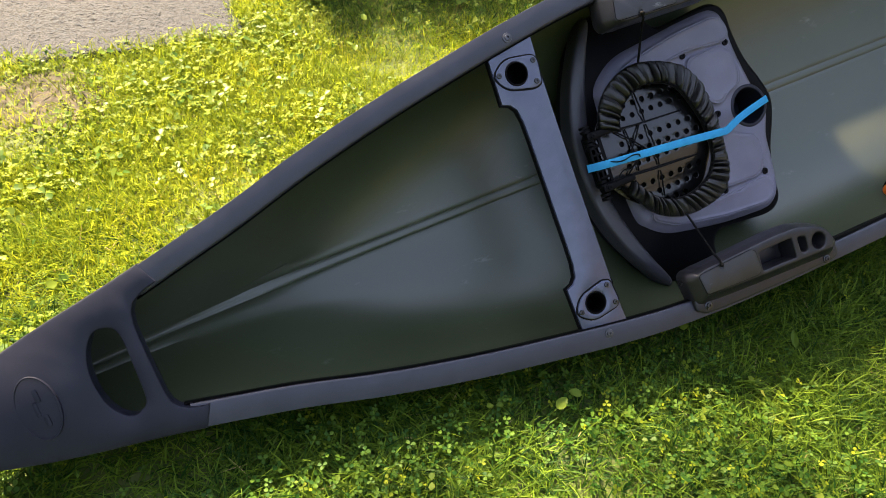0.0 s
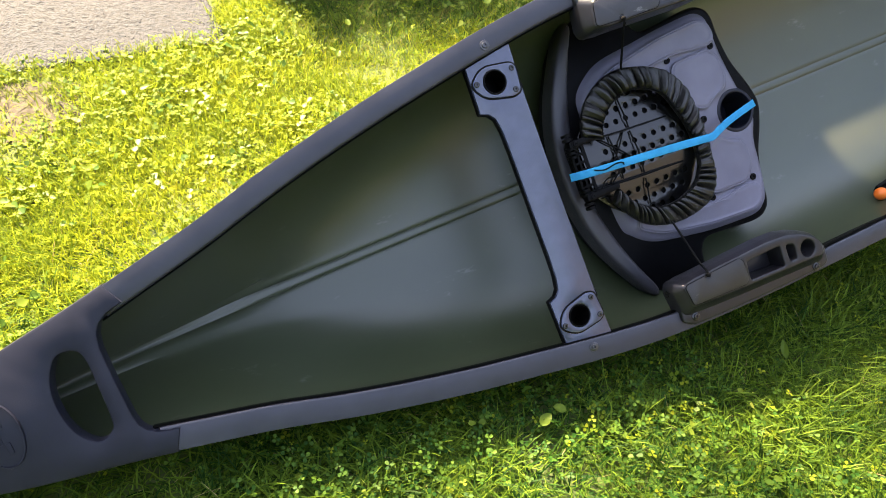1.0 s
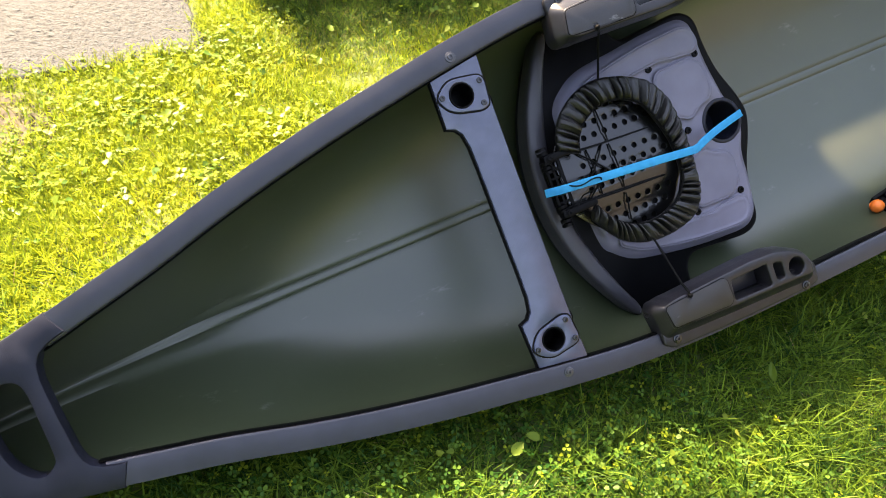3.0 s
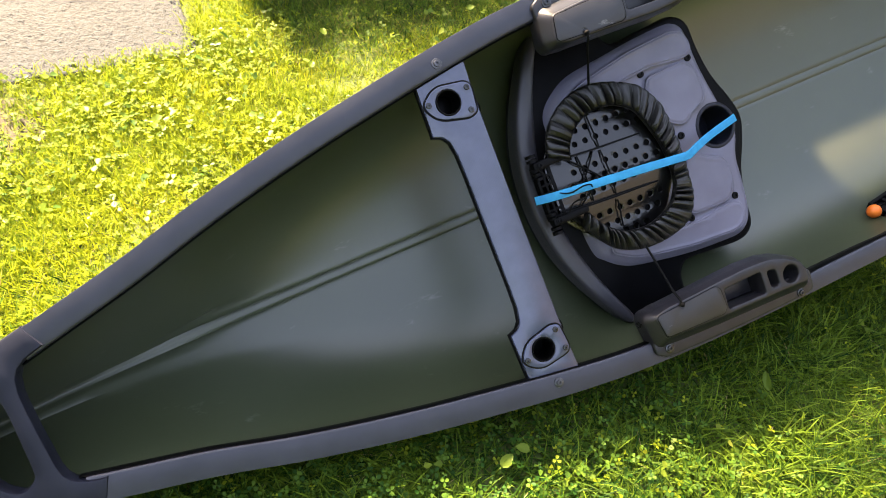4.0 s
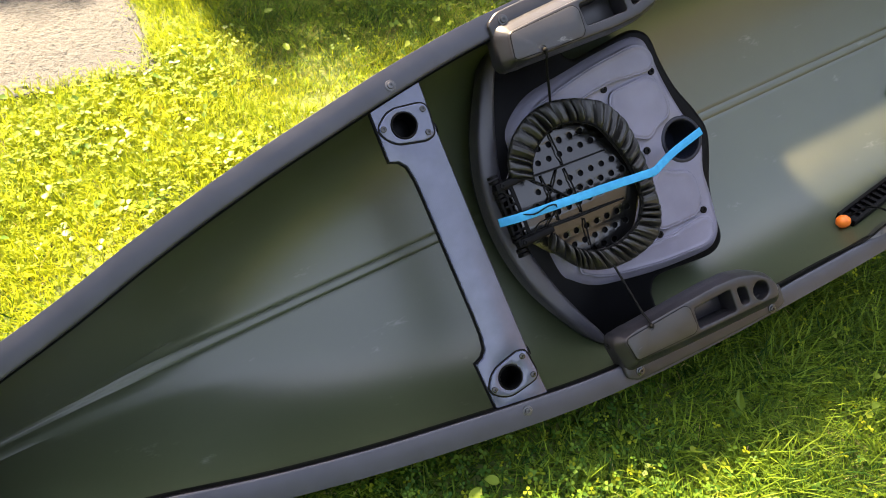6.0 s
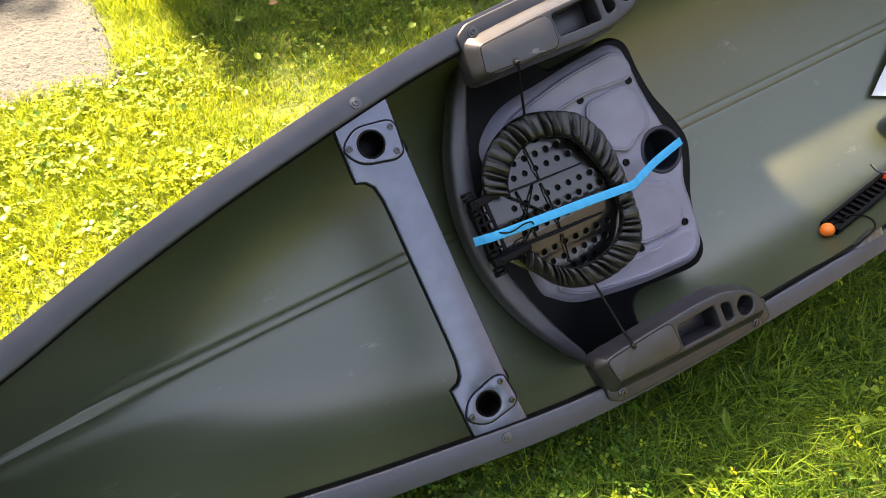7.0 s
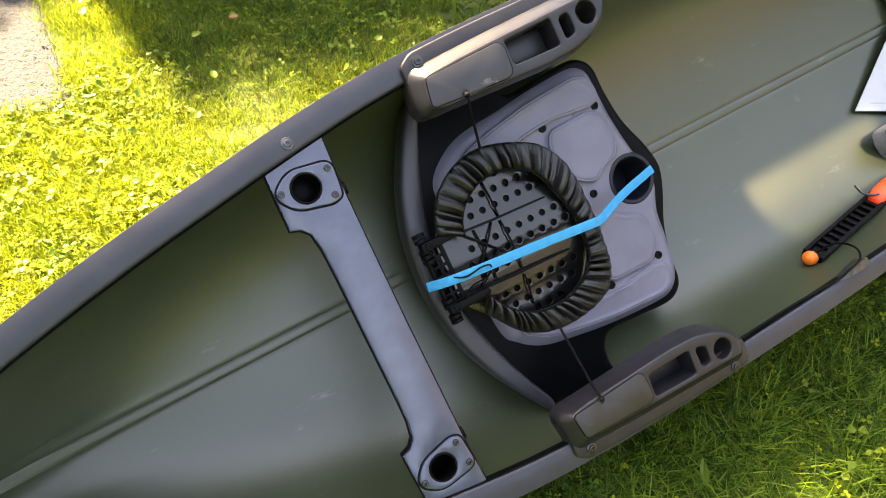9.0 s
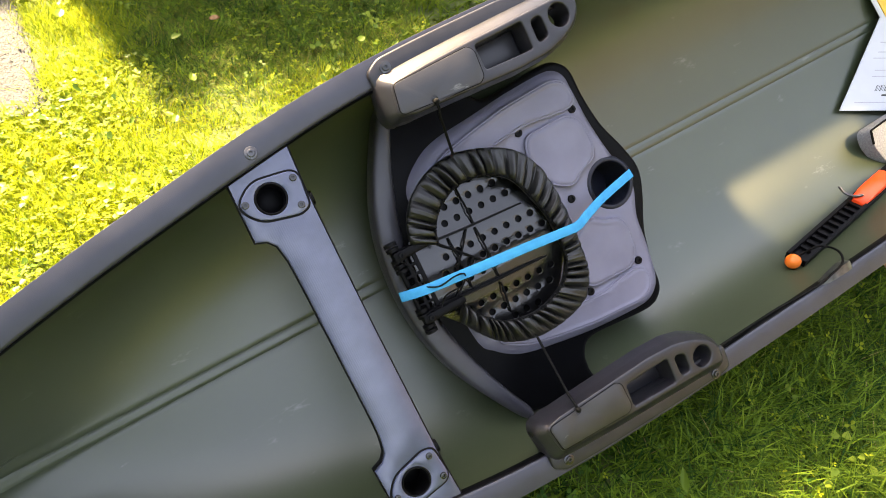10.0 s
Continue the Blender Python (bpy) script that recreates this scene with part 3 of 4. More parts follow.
for i in range(N):
    s = i / (N - 1)
    at, wide, deep = [p for p in pleats if p[0] <= s][-1]
    f = (s - at) / wide
    fold = deep * abs(math.sin(math.pi * f)) ** 0.75 + 0.12 * noise.noise((s * 160, 0.0, 2.0))
    lean = 0.5 + 0.5 * math.sin(9 * s * math.pi + 1.3)
    row = []
    for j in range(18):
        q = 2 * math.pi * j / 18
        k = 0.5 + 0.54 * math.cos(q)
        p = inner_line[i].lerp(outer_line[i], k)
        k_in = max(0.0, min(1.0, 1 - k))
        rise = 0.007 + fold * (0.009 + 0.013 * k_in + 0.005 * lean)
        rise += 0.003 * noise.noise((p.x * 70, p.y * 70, 1.0))
        row.append((p.x, p.y, BZ - 0.002 + (rise * math.sin(q) ** 0.55 if math.sin(q) > 0 else 0.012 * math.sin(q))))
    rows.append(row)
v = loft(bm, rows, True)
bm.faces.new(v[0][::-1])
bm.faces.new(v[-1])
cover = part("gathered_cover", bm, FABRIC, seat_back, "gathered black fabric cover with a stitched hem", 80)
bm = bmesh.new()
hem = [inner_line[i] for i in range(0, N, 2)]
tube(bm, [(p.x, p.y, BZ + 0.007 + 0.0015 * math.sin(i * 1.9)) for i, p in enumerate(hem)], 0.0024, 6)
part("hem_elastic", bm, CORD, cover, "black elastic hem")


def shell_curve(x, y):
    """The shell's curve: it falls away to both sides and rises to its far end."""
    return -(0.9 if y > 0 else 1.7) * min(0.118 if y > 0 else 0.098, abs(y)) ** 2 + 0.5 * max(0.0, x - 0.36) ** 2


def hollow(bm):
    """Cuts a flat plate into narrow strips and bends it to the shell's curve."""
    for i in range(-20, 21):
        bmesh.ops.bisect_plane(bm, geom=bm.verts[:] + bm.edges[:] + bm.faces[:], plane_co=(0, 0.0082 * i, 0), plane_no=(0, 1, 0), dist=1e-5)
    for i in range(7):
        bmesh.ops.bisect_plane(bm, geom=bm.verts[:] + bm.edges[:] + bm.faces[:], plane_co=(0.35 + 0.02 * i, 0, 0), plane_no=(1, 0, 0), dist=1e-5)
    for v in bm.verts:
        v.co.z += shell_curve(v.co.x, v.co.y)


bm = bmesh.new()
holes = []
for i in range(-5, 7):
    for j in range(-5, 6):
        x, y = 0.338 + 0.0275 * i + (0.0137 if j % 2 else 0.0), 0.006 + 0.0285 * j
        c = ((x - 0.345) / 0.125) ** 2 + ((y - 0.004) / 0.152) ** 2
        if c < 1 and min(abs(y - 0.066), abs(y + 0.052)) > 0.011:
            holes.append(circle(x, y, 0.0066, 12))
shell = rounded([(0.178, 0.084), (0.235, 0.13), (0.29, 0.165), (0.37, 0.165), (0.44, 0.12), (0.472, 0.03), (0.472, -0.07), (0.43, -0.14), (0.35, -0.156), (0.27, -0.14), (0.21, -0.09), (0.178, -0.052)][::-1], 0.04, 5)
plate(bm, shell, holes, BZ - 0.028, BZ - 0.023, 0.001)
hollow(bm)
shell_part = part("perforated_shell", bm, SHELL, seat_back, "perforated black plastic shell", 40)
# added black sheet that keeps the shell's holes dark
bm = bmesh.new()
plate(bm, offset(ccw(shell), 0.004), [], BZ - 0.033, BZ - 0.030, 0.001)
hollow(bm)
part("hole_dark_sheet", bm, BLACK, shell_part, "added black sheet that darkens the shell's holes")
for y0, y1, x1 in ((0.074, 0.060, 0.425), (-0.043, -0.058, 0.430)):
    bm = bmesh.new()
    pts = [(0.150, y0 + 0.006), (0.30, (y0 + y1) / 2), (x1, y1)]
    rows = []
    for i, (x, y) in enumerate(pts):
        low, h = BZ - 0.025 + shell_curve(x, y), (0.020, 0.013, 0.004)[i]
        rows.append([(x, y - 0.002, low), (x, y - 0.0016, low + h), (x, y + 0.0016, low + h), (x, y + 0.002, low)])
    v = loft(bm, rows, True)
    bm.faces.new(v[0][::-1])
    bm.faces.new(v[-1])
    part("rib", bm, BLACK, shell_part)
for p, q in (((0.319, 0.143), (0.319, 0.068)), ((0.318, 0.060), (0.320, -0.046)), ((0.320, -0.060), (0.317, -0.124)), ((0.232, 0.070), (0.300, 0.0)), ((0.300, 0.064), (0.245, 0.0)), ((0.26, 0.066), (0.262, -0.040)), ((0.226, -0.044), (0.290, 0.012))):
    bm = bmesh.new()
    run = [(p[0] + (q[0] - p[0]) * k / 8, p[1] + (q[1] - p[1]) * k / 8) for k in range(9)]
    tube(bm, [(x, y, BZ - 0.0192 + 0.004 * math.sin(math.pi * k / 8) + shell_curve(x, y)) for k, (x, y) in enumerate(run)], 0.0021, 6)
    part("lacing", bm, CORD, seat_back, "black elastic lacing")
# the hinge: two arms, a pin and knuckles
for y in (0.080, -0.048):
    bm = bmesh.new()
    plate(bm, rounded([(0.146, y - 0.009), (0.235, y - 0.007), (0.235, y + 0.007), (0.146, y + 0.009)], 0.006, 4), [], BZ - 0.022, BZ + 0.002, 0.003)
    arm = part("hinge_arm", bm, BLACK, seat_back)
    screw(arm, 0.160, y, BZ + 0.002, 0.006, 0.009, BLACK, "pivot_bolt")
bm = bmesh.new()
plate(bm, rounded([(0.150, -0.048), (0.192, -0.050), (0.192, 0.080), (0.150, 0.080)], 0.006, 4), [rounded([(x, y), (x + 0.010, y), (x + 0.010, y + 0.013), (x, y + 0.013)], 0.002, 2) for x in (0.156, 0.173) for y in (-0.040, -0.021, -0.002, 0.017, 0.036, 0.055)], BZ - 0.040, BZ - 0.022, 0.002)
part("hinge_plate", bm, BLACK, seat_back, "slotted black hinge plate", 40)
for y in (0.052, 0.062, 0.072, 0.094, 0.104, -0.030, -0.040, -0.062, -0.072):
    bm = bmesh.new()
    tube(bm, [(0.152, y - 0.0032, BZ - 0.012), (0.152, y + 0.0032, BZ - 0.012)], 0.0125, 16)
    part("hinge_knuckle", bm, BLACK, seat_back)
bm = bmesh.new()
tube(bm, [(0.150, -0.058, BZ - 0.016), (0.150, 0.092, BZ - 0.016)], 0.0045, 10)
part("hinge_pin", bm, BLACK, seat_back)
bm = bmesh.new()
tube(bm, [tuple(p) for p in along([(0.150, 0.075, BZ), (0.168, 0.05, BZ + 0.004), (0.165, 0.02, BZ + 0.014), (0.19, 0.003, BZ + 0.030), (0.225, 0.006, BZ + 0.034), (0.245, 0.0, BZ + 0.030), (0.235, -0.018, BZ + 0.020), (0.20, -0.022, BZ + 0.012), (0.185, -0.04, BZ + 0.006)], 40)], 0.0016, 6)
part("tie_cord", bm, CORD, seat_back, "thin black cord looped over the strap")

# ---- side consoles ----
CZ = 0.378


def console(s):
    def pts(q):
        return ccw([(x, s * y) for x, y in q])

    pocket = rounded(pts([(0.407, 0.308), (0.405, 0.352), (0.503, 0.358), (0.504, 0.308)]), 0.006, 4)
    slot = rounded(pts([(0.519, 0.312), (0.519, 0.353), (0.541, 0.356), (0.543, 0.318)]), 0.009, 4)
    hole = circle(0.576, s * 0.343, 0.0205, 24)
    cord_hole = circle(0.300, s * 0.298, 0.006, 12)
    top = rounded(pts([(0.243, 0.350), (0.232, 0.296), (0.262, 0.289), (0.39, 0.287), (0.470, 0.286), (0.530, 0.291), (0.570, 0.303), (0.602, 0.322), (0.619, 0.346), (0.616, 0.376), (0.580, 0.373), (0.490, 0.368), (0.400, 0.363), (0.315, 0.357)]), 0.010, 4)
    bm = bmesh.new()
    plate(bm, top, [pocket, slot, hole], CZ - 0.056, CZ, 0.004, hole_edge=0.003)
    # the skirt: a long slope towards the gunwale, a steep one at the end, and an upright inner side
    rings = []
    for down, out in ((0.0035, 0.0), (0.008, 0.25), (0.020, 0.85), (0.025, 1.0), (0.056, 1.15)):
        ring = []
        for (x, y), (ox, oy) in zip(top, offset(top, -1.0)):
            nx, ny = ox - x, (oy - y) * s
            d = math.hypot(nx, ny) or 1.0
            nx, ny = nx / d, ny / d
            w = 0.003 + 0.017 * max(0.0, ny) + 0.013 * max(0.0, -nx) + 0.010 * max(0.0, nx)
            ring.append((x + nx * w * out, y + s * ny * w * out, CZ - down))
        rings.append(ring)
    loft(bm, rings, True)
    c = part("console", bm, CONSOLE, canoe, "black plastic gunwale console with tray and holders", 45)
    bm = bmesh.new()
    edge = [(x, beam(x) - 0.007) for x in (0.246, 0.30, 0.36, 0.42, 0.48, 0.54, 0.60, 0.626)]
    plate(bm, rounded(pts([(0.222, 0.350), (0.221, 0.382)] + edge + [(0.642, 0.405), (0.644, 0.360)]), 0.008, 4), [], sheer(0.4) - 0.004, CZ - 0.023, 0.004)
    part("flange", bm, CONSOLE, c, "mounting flange screwed down on the gunwale", 45)
    lid_line = rounded(pts([(0.246, 0.346), (0.238, 0.301), (0.244, 0.296), (0.388, 0.292), (0.398, 0.300), (0.400, 0.345), (0.390, 0.355)]), 0.008, 4)
    bm = bmesh.new()
    plate(bm, offset(lid_line, -0.0014), [cord_hole], CZ - 0.004, CZ + 0.0005, 0.0004)
    part("lid_seam", bm, BLACK, c, "dark seam round the lid", 40)
    bm = bmesh.new()
    plate(bm, lid_line, [cord_hole], CZ - 0.004, CZ + 0.0015, 0.0015)
    part("lid", bm, LID, c, "smooth scuffed grey lid", 40)
    bm = bmesh.new()
    plate(bm, offset(pocket, 0.001), [], CZ - 0.056, CZ - 0.046, 0.001)
    part("tray", bm, CONSOLE, c)
    for x, y in ((0.254, 0.379), (0.603, 0.403)):
        screw(c, x, s * y, CZ - 0.0225, 0.0065, 0.0105, SHELL)
    return c


for s in (1, -1):
    console(s)
    # the cord from the console to the seat back
    cord = thing("elastic_cord", "thin black elastic cord from console to seat back", "cord", CANOE, "seat back cords")
    bm = bmesh.new()
    tube(bm, [(0.300, s * 0.298, CZ - 0.004), (0.300, s * 0.297, CZ + 0.004), (0.300, s * 0.284, CZ + 0.003), (0.302, s * 0.270, CZ - 0.014), (0.327, 0.013 + s * 0.190, BZ + 0.012)], 0.0026, 8)
    part("cord", bm, CORD, cord)
    bm = bmesh.new()
    bmesh.ops.create_uvsphere(bm, u_segments=12, v_segments=8, radius=0.0052)
    bmesh.ops.translate(bm, verts=bm.verts, vec=(0.300, s * 0.294, CZ + 0.005))
    part("knot", bm, CORD, cord)

# ---- blue strap ----
strap = thing("strap", "bright blue webbing strap lying across the seat", "strap", CANOE)
bm = bmesh.new()
line = along([(0.126, 0.011, 0.255), (0.17, 0.007, 0.283), (0.26, -0.001, 0.291), (0.38, -0.012, 0.294), (0.470, -0.022, 0.293), (0.496, -0.024, 0.287), (0.54, -0.018, 0.262), (0.60, -0.008, 0.240), (0.688, 0.006, 0.226)], 60)
rows = []
for i, p in enumerate(line):
    q = line[min(i + 1, 59)] - line[max(i - 1, 0)]
    n = Vector((-q.y, q.x, 0.0)).normalized() * 0.0092
    d = Vector((0, 0, 0.0014))
    rows.append([p + n, p + n * 0.9 + d * 0.4, p - n * 0.9 + d * 0.4, p - n, p - n - d, p + n - d])
v = loft(bm, rows, True)
bm.faces.new(v[0][::-1])
bm.faces.new(v[-1])
part("webbing", bm, BLUE, strap)

# ---- gear lying in the bilge ----
foot = thing("foot_brace_rail", "black slotted foot brace rail with orange ball and slider", "foot brace", CANOE)


def bilge(x, y):
    """Height of the hull's inside at a place."""
    w, zg, zk = beam(x) - 0.034, sheer(x) - 0.02, keel(x)
    q = min(0.999, abs(y) / w)
    return zg - (zg - zk) * (1 - q ** fullness(x)) ** (1 / fullness(x))


A, B = Vector((1.004, -0.367, 0.215)), Vector((1.61, -0.331, 0.132))
ax = (B - A).normalized()
sd = Vector((0, 0.62, -0.78))
sd = (sd - ax * sd.dot(ax)).normalized()
up = ax.cross(sd)
up = up if up.z > 0 else -up


def rail_box(bm, a, b, w, h, lift=0.0):
    rows = []
    for p in (a, b):
        rows.append([p + sd * w + up * lift, p + sd * w + up * (lift + h), p - sd * w + up * (lift + h), p - sd * w + up * lift])
    v = loft(bm, rows, True)
    bm.faces.new(v[0][::-1])
    bm.faces.new(v[-1])


bm = bmesh.new()
rail_box(bm, A, B, 0.023, 0.004)
for k in (-1, 1):
    rail_box(bm, A + sd * 0.0195 * k, B + sd * 0.0195 * k, 0.004, 0.018)
part("rail", bm, BLACK, foot, "black channel rail")
for i in range(24):
    bm = bmesh.new()
    p = A + ax * (0.045 + 0.024 * i)
    rail_box(bm, p, p + ax * 0.009, 0.0155, 0.0085, 0.003)
    part("tooth", bm, BLACK, foot)
bm = bmesh.new()
bmesh.ops.create_uvsphere(bm, u_segments=24, v_segments=16, radius=0.0175)
bmesh.ops.translate(bm, verts=bm.verts, vec=A + up * 0.010 - ax * 0.010)
part("ball_knob", bm, ORANGE, foot, "orange ball knob")
bm = bmesh.new()
s0 = A + ax * 0.275
rows = []
for d, h, w in ((0.0, 0.010, 0.015), (0.004, 0.022, 0.021), (0.028, 0.034, 0.022), (0.060, 0.036, 0.022), (0.13, 0.034, 0.022), (0.155, 0.012, 0.018)):
    p = s0 + ax * d
    rows.append([p + sd * w, p + sd * w * 0.9 + up * h * 0.9, p + sd * w * 0.6 + up * h, p - sd * w * 0.6 + up * h, p - sd * w * 0.9 + up * h * 0.9, p - sd * w])
v = loft(bm, rows, True)
bm.faces.new(v[0][::-1])
bm.faces.new(v[-1])
part("slider", bm, ORANGE_RED, foot, "orange red plastic slider", 50)
bm = bmesh.new()
h0 = s0 + up * 0.030
tube(bm, [tuple(p) for p in along([tuple(h0 + ax * 0.012), tuple(h0 - ax * 0.004 + sd * 0.010), tuple(h0 - ax * 0.010 + sd * 0.030), tuple(h0 - ax * 0.006 + sd * 0.052 + up * 0.008)], 16)], 0.0035, 8)
part("trigger", bm, STEEL, foot, "bent grey trigger lever")

cleat = thing("cleat", "grey metal cam cleat on the inner gunwale edge", "cleat", CANOE)
bm = bmesh.new()
rows = []
for x, y, h, w in ((0.930, -0.377, 0.006, 0.006), (0.958, -0.372, 0.018, 0.008), (0.990, -0.368, 0.024, 0.0095), (1.008, -0.369, 0.020, 0.009), (1.022, -0.374, 0.008, 0.006)):
    rows.append([(x, y - w, 0.335), (x, y - w, 0.335 + h), (x, y + w, 0.335 + h), (x, y + w, 0.335)])
v = loft(bm, rows, True)
bm.faces.new(v[0][::-1])
bm.faces.new(v[-1])
part("cleat_body", bm, ALLOY, cleat, "cast grey cleat body")
bm = bmesh.new()
tube(bm, [tuple(p) for p in along([tuple(A + up * 0.016), (1.03, -0.338, 0.270), (1.030, -0.348, 0.315), (0.99, -0.356, 0.354), (0.95, -0.366, 0.352), (0.92, -0.374, 0.345), (0.80, -0.371, 0.335), (0.64, -0.364, 0.345)], 60)], 0.0024, 8)
part("line", bm, CORD, cleat, "thin black line run through the cleat")

sheet = thing("leaflet", "white printed instruction leaflet lying on the hull floor", "leaflet", CANOE)
SA, SB, SC = Vector((1.468, -0.149, 0.058)), Vector((1.776, -0.287, 0.105)), Vector((1.800, 0.080, 0.054))
eu, ev = (SB - SA), (SC - SA)


def on_sheet(u, v, d=0.0):
    n = eu.cross(ev).normalized()
    return SA + eu * u + ev * v + n * (d + 0.006 * math.sin(3 * u) * v)


bm = bmesh.new()
top = [[bm.verts.new(on_sheet(i / 8, j / 8, 0.002)) for j in range(9)] for i in range(9)]
low = [[bm.verts.new(on_sheet(i / 8, j / 8, 0.0)) for j in range(9)] for i in range(9)]
for g in (top, low):
    for i in range(8):
        for j in range(8):
            bm.faces.new((g[i][j], g[i + 1][j], g[i + 1][j + 1], g[i][j + 1]))
for i in range(8):
    bm.faces.new((top[i][0], top[i + 1][0], low[i + 1][0], low[i][0]))
    bm.faces.new((top[i][8], top[i + 1][8], low[i + 1][8], low[i][8]))
    bm.faces.new((top[0][i], top[0][i + 1], low[0][i + 1], low[0][i]))
    bm.faces.new((top[8][i], top[8][i + 1], low[8][i + 1], low[8][i]))
part("paper", bm, PAPER, sheet)


def print_bar(u0, u1, v0, v1, mat, name="print_bar"):
    bm = bmesh.new()
    n = 6
    a = [bm.verts.new(on_sheet(u0 + (u1 - u0) * i / n, v0, 0.0026)) for i in range(n + 1)]
    b = [bm.verts.new(on_sheet(u0 + (u1 - u0) * i / n, v1, 0.0026)) for i in range(n + 1)]
    for i in range(n):
        bm.faces.new((a[i], a[i + 1], b[i + 1], b[i]))
    part(name, bm, mat, sheet)


for i in range(14):
    print_bar(0.24 + 0.014 * i, 0.24 + 0.014 * i + (0.004 if i % 3 else 0.008), 0.155, 0.205, INK)
for v, u0, u1 in ((0.06, 0.10, 0.95), (0.27, 0.16, 0.80), (0.32, 0.16, 0.95), (0.42, 0.10, 0.95), (0.47, 0.12, 0.90), (0.55, 0.10, 0.95), (0.62, 0.12, 0.9), (0.70, 0.10, 0.95)):
    print_bar(u0, u1, v, v + 0.008, PALE_INK)
print_bar(0.32, 0.40, 0.115, 0.130, INK)

card = thing("tag_card", "white edged orange tag card on the leaflet", "tag", CANOE)
for mat, k, d, nm in ((PAPER, 1.0, 0.0, "card"), (AMBER, 0.84, 0.0025, "printed_face")):
    bm = bmesh.new()
    c = Vector((1.808, 0.052, 0.068 + d))
    ux, uy = Vector((0.095, -0.010, 0.01)) * k, Vector((-0.018, 0.085, 0.0)) * k
    vs = [bm.verts.new(c + ux * a + uy * b + Vector((0, 0, e))) for e in (0, -0.002) for a, b in ((-1, -1), (1, -1), (1, 1), (-1, 1))]
    bm.faces.new(vs[:4])
    bm.faces.new(vs[4:][::-1])
    for i in range(4):
        bm.faces.new((vs[i], vs[(i + 1) % 4], vs[4 + (i + 1) % 4], vs[4 + i]))
    part(nm, bm, mat, card)

pad = thing("foam_pad", "grey textured foam pad with a dark edge", "pad", CANOE)
bm = bmesh.new()
plate(bm, rounded([(1.442, -0.250), (1.470, -0.320), (1.70, -0.320), (1.70, -0.205), (1.448, -0.212)], 0.02, 5), [], 0.10, 0.140, 0.005)
part("foam", bm, FOAM, pad)
bm = bmesh.new()
tube(bm, [(1.444, -0.250, 0.140), (1.450, -0.214, 0.140), (1.50, -0.210, 0.140), (1.70, -0.203, 0.140)], 0.003, 6)
part("piping", bm, BLACK, pad, "dark edge piping")

# ---- ground ----
bm = bmesh.new()
nx, ny = 90, 90


def soil(x, y):
    return -0.03 + 0.012 * noise.noise((x * 3.0, y * 3.0, 0.0)) + 0.006 * noise.noise((x * 11.0, y * 11.0, 4.0))


gv = [[bm.verts.new((-3 + 6 * i / nx, -3 + 6 * j / ny, soil(-3 + 6 * i / nx, -3 + 6 * j / ny))) for j in range(ny + 1)] for i in range(nx + 1)]
for i in range(nx):
    for j in range(ny):
        bm.faces.new((gv[i][j], gv[i + 1][j], gv[i + 1][j + 1], gv[i][j + 1]))
edge = [gv[i][0] for i in range(nx + 1)] + [gv[nx][j] for j in range(1, ny + 1)] + [gv[i][ny] for i in range(nx - 1, -1, -1)] + [gv[0][j] for j in range(ny - 1, 0, -1)]
far = [bm.verts.new((v.co.x * 300, v.co.y * 300, -0.02)) for v in edge]
for i in range(len(edge)):
    j = (i + 1) % len(edge)
    bm.faces.new((edge[i], edge[j], far[j], far[i]))
tagged(part("ground", bm, SOIL, None, sharp=180), "green mossy lawn soil under the grass", "ground", kind="structure")

# a worn bare patch beside the driveway
bm = bmesh.new()
rows = [[(-1.16 + r * 0.26 * math.cos(a), 1.08 + r * 0.25 * math.sin(a)) for a in [2 * math.pi * k / 60 for k in range(60)]] for r in [0.04 + 0.96 * i / 24 for i in range(25)]]
v = loft(bm, [[(x, y, -0.020 - 0.022 * max(0.0, i / 24 - 0.55) + 0.010 * noise.noise((x * 22, y * 22, 3.0)) + 0.005 * noise.noise((x * 70, y * 70, 3.0))) for x, y in row] for i, row in enumerate(rows)], True)
bm.faces.new(v[0])
tagged(part("bare_soil", bm, DIRT, None, sharp=180), "bare crumbly brown soil at the lawn's edge", "soil", kind="stuff")

# the driveway's ragged corner
rng = random.Random(9)
PX, PY = -0.405, 1.315


def ragged(n, a, b, amp):
    return [tuple(Vector(a).lerp(Vector(b), i / n) + Vector((rng.uniform(-amp, amp), rng.uniform(-amp, amp)))) for i in range(n)]


outline = ragged(60, (-3.0, PY + 0.03), (PX - 0.05, PY), 0.012) + ragged(40, (PX, PY + 0.05), (PX + 0.02, 3.0), 0.010) + [(PX, 6.0), (-6.0, 6.0), (-6.0, PY)]
bm = bmesh.new()
plate(bm, outline, [], -0.06, -0.021, 0.006)
bmesh.ops.triangulate(bm, faces=bm.faces)
road = part("pavement", bm, ASPHALT, None, "", 60)
rows = []
for i in range(171):
    row = []
    for j in range(150):
        x, y = PX + 0.012 - 0.0075 * i, PY - 0.012 + 0.0080 * j
        rag = 0.018 * noise.noise((x * 9, y * 9, 1.0)) + 0.010 * noise.noise((x * 31, y * 31, 2.0))
        e = min(PX + 0.012 - x, y - PY + 0.012 + 0.03 * (x - PX) / 2.6) - 0.014 + rag
        h = 0.0022 * noise.noise((x * 30, y * 30, 5.0)) + 0.0075 * max(-0.5, noise.noise((x * 70, y * 70, 6.0))) + 0.0020 * noise.noise((x * 150, y * 150, 7.0))
        row.append((x, y, -0.015 + h - 0.022 * min(1.0, max(0.0, -e / 0.014)) ** 1.5))
    rows.append(row)
bm = bmesh.new()
loft(bm, rows)
part("road_surface", bm, ASPHALT, road, "coarse crumbling asphalt surface", 70)
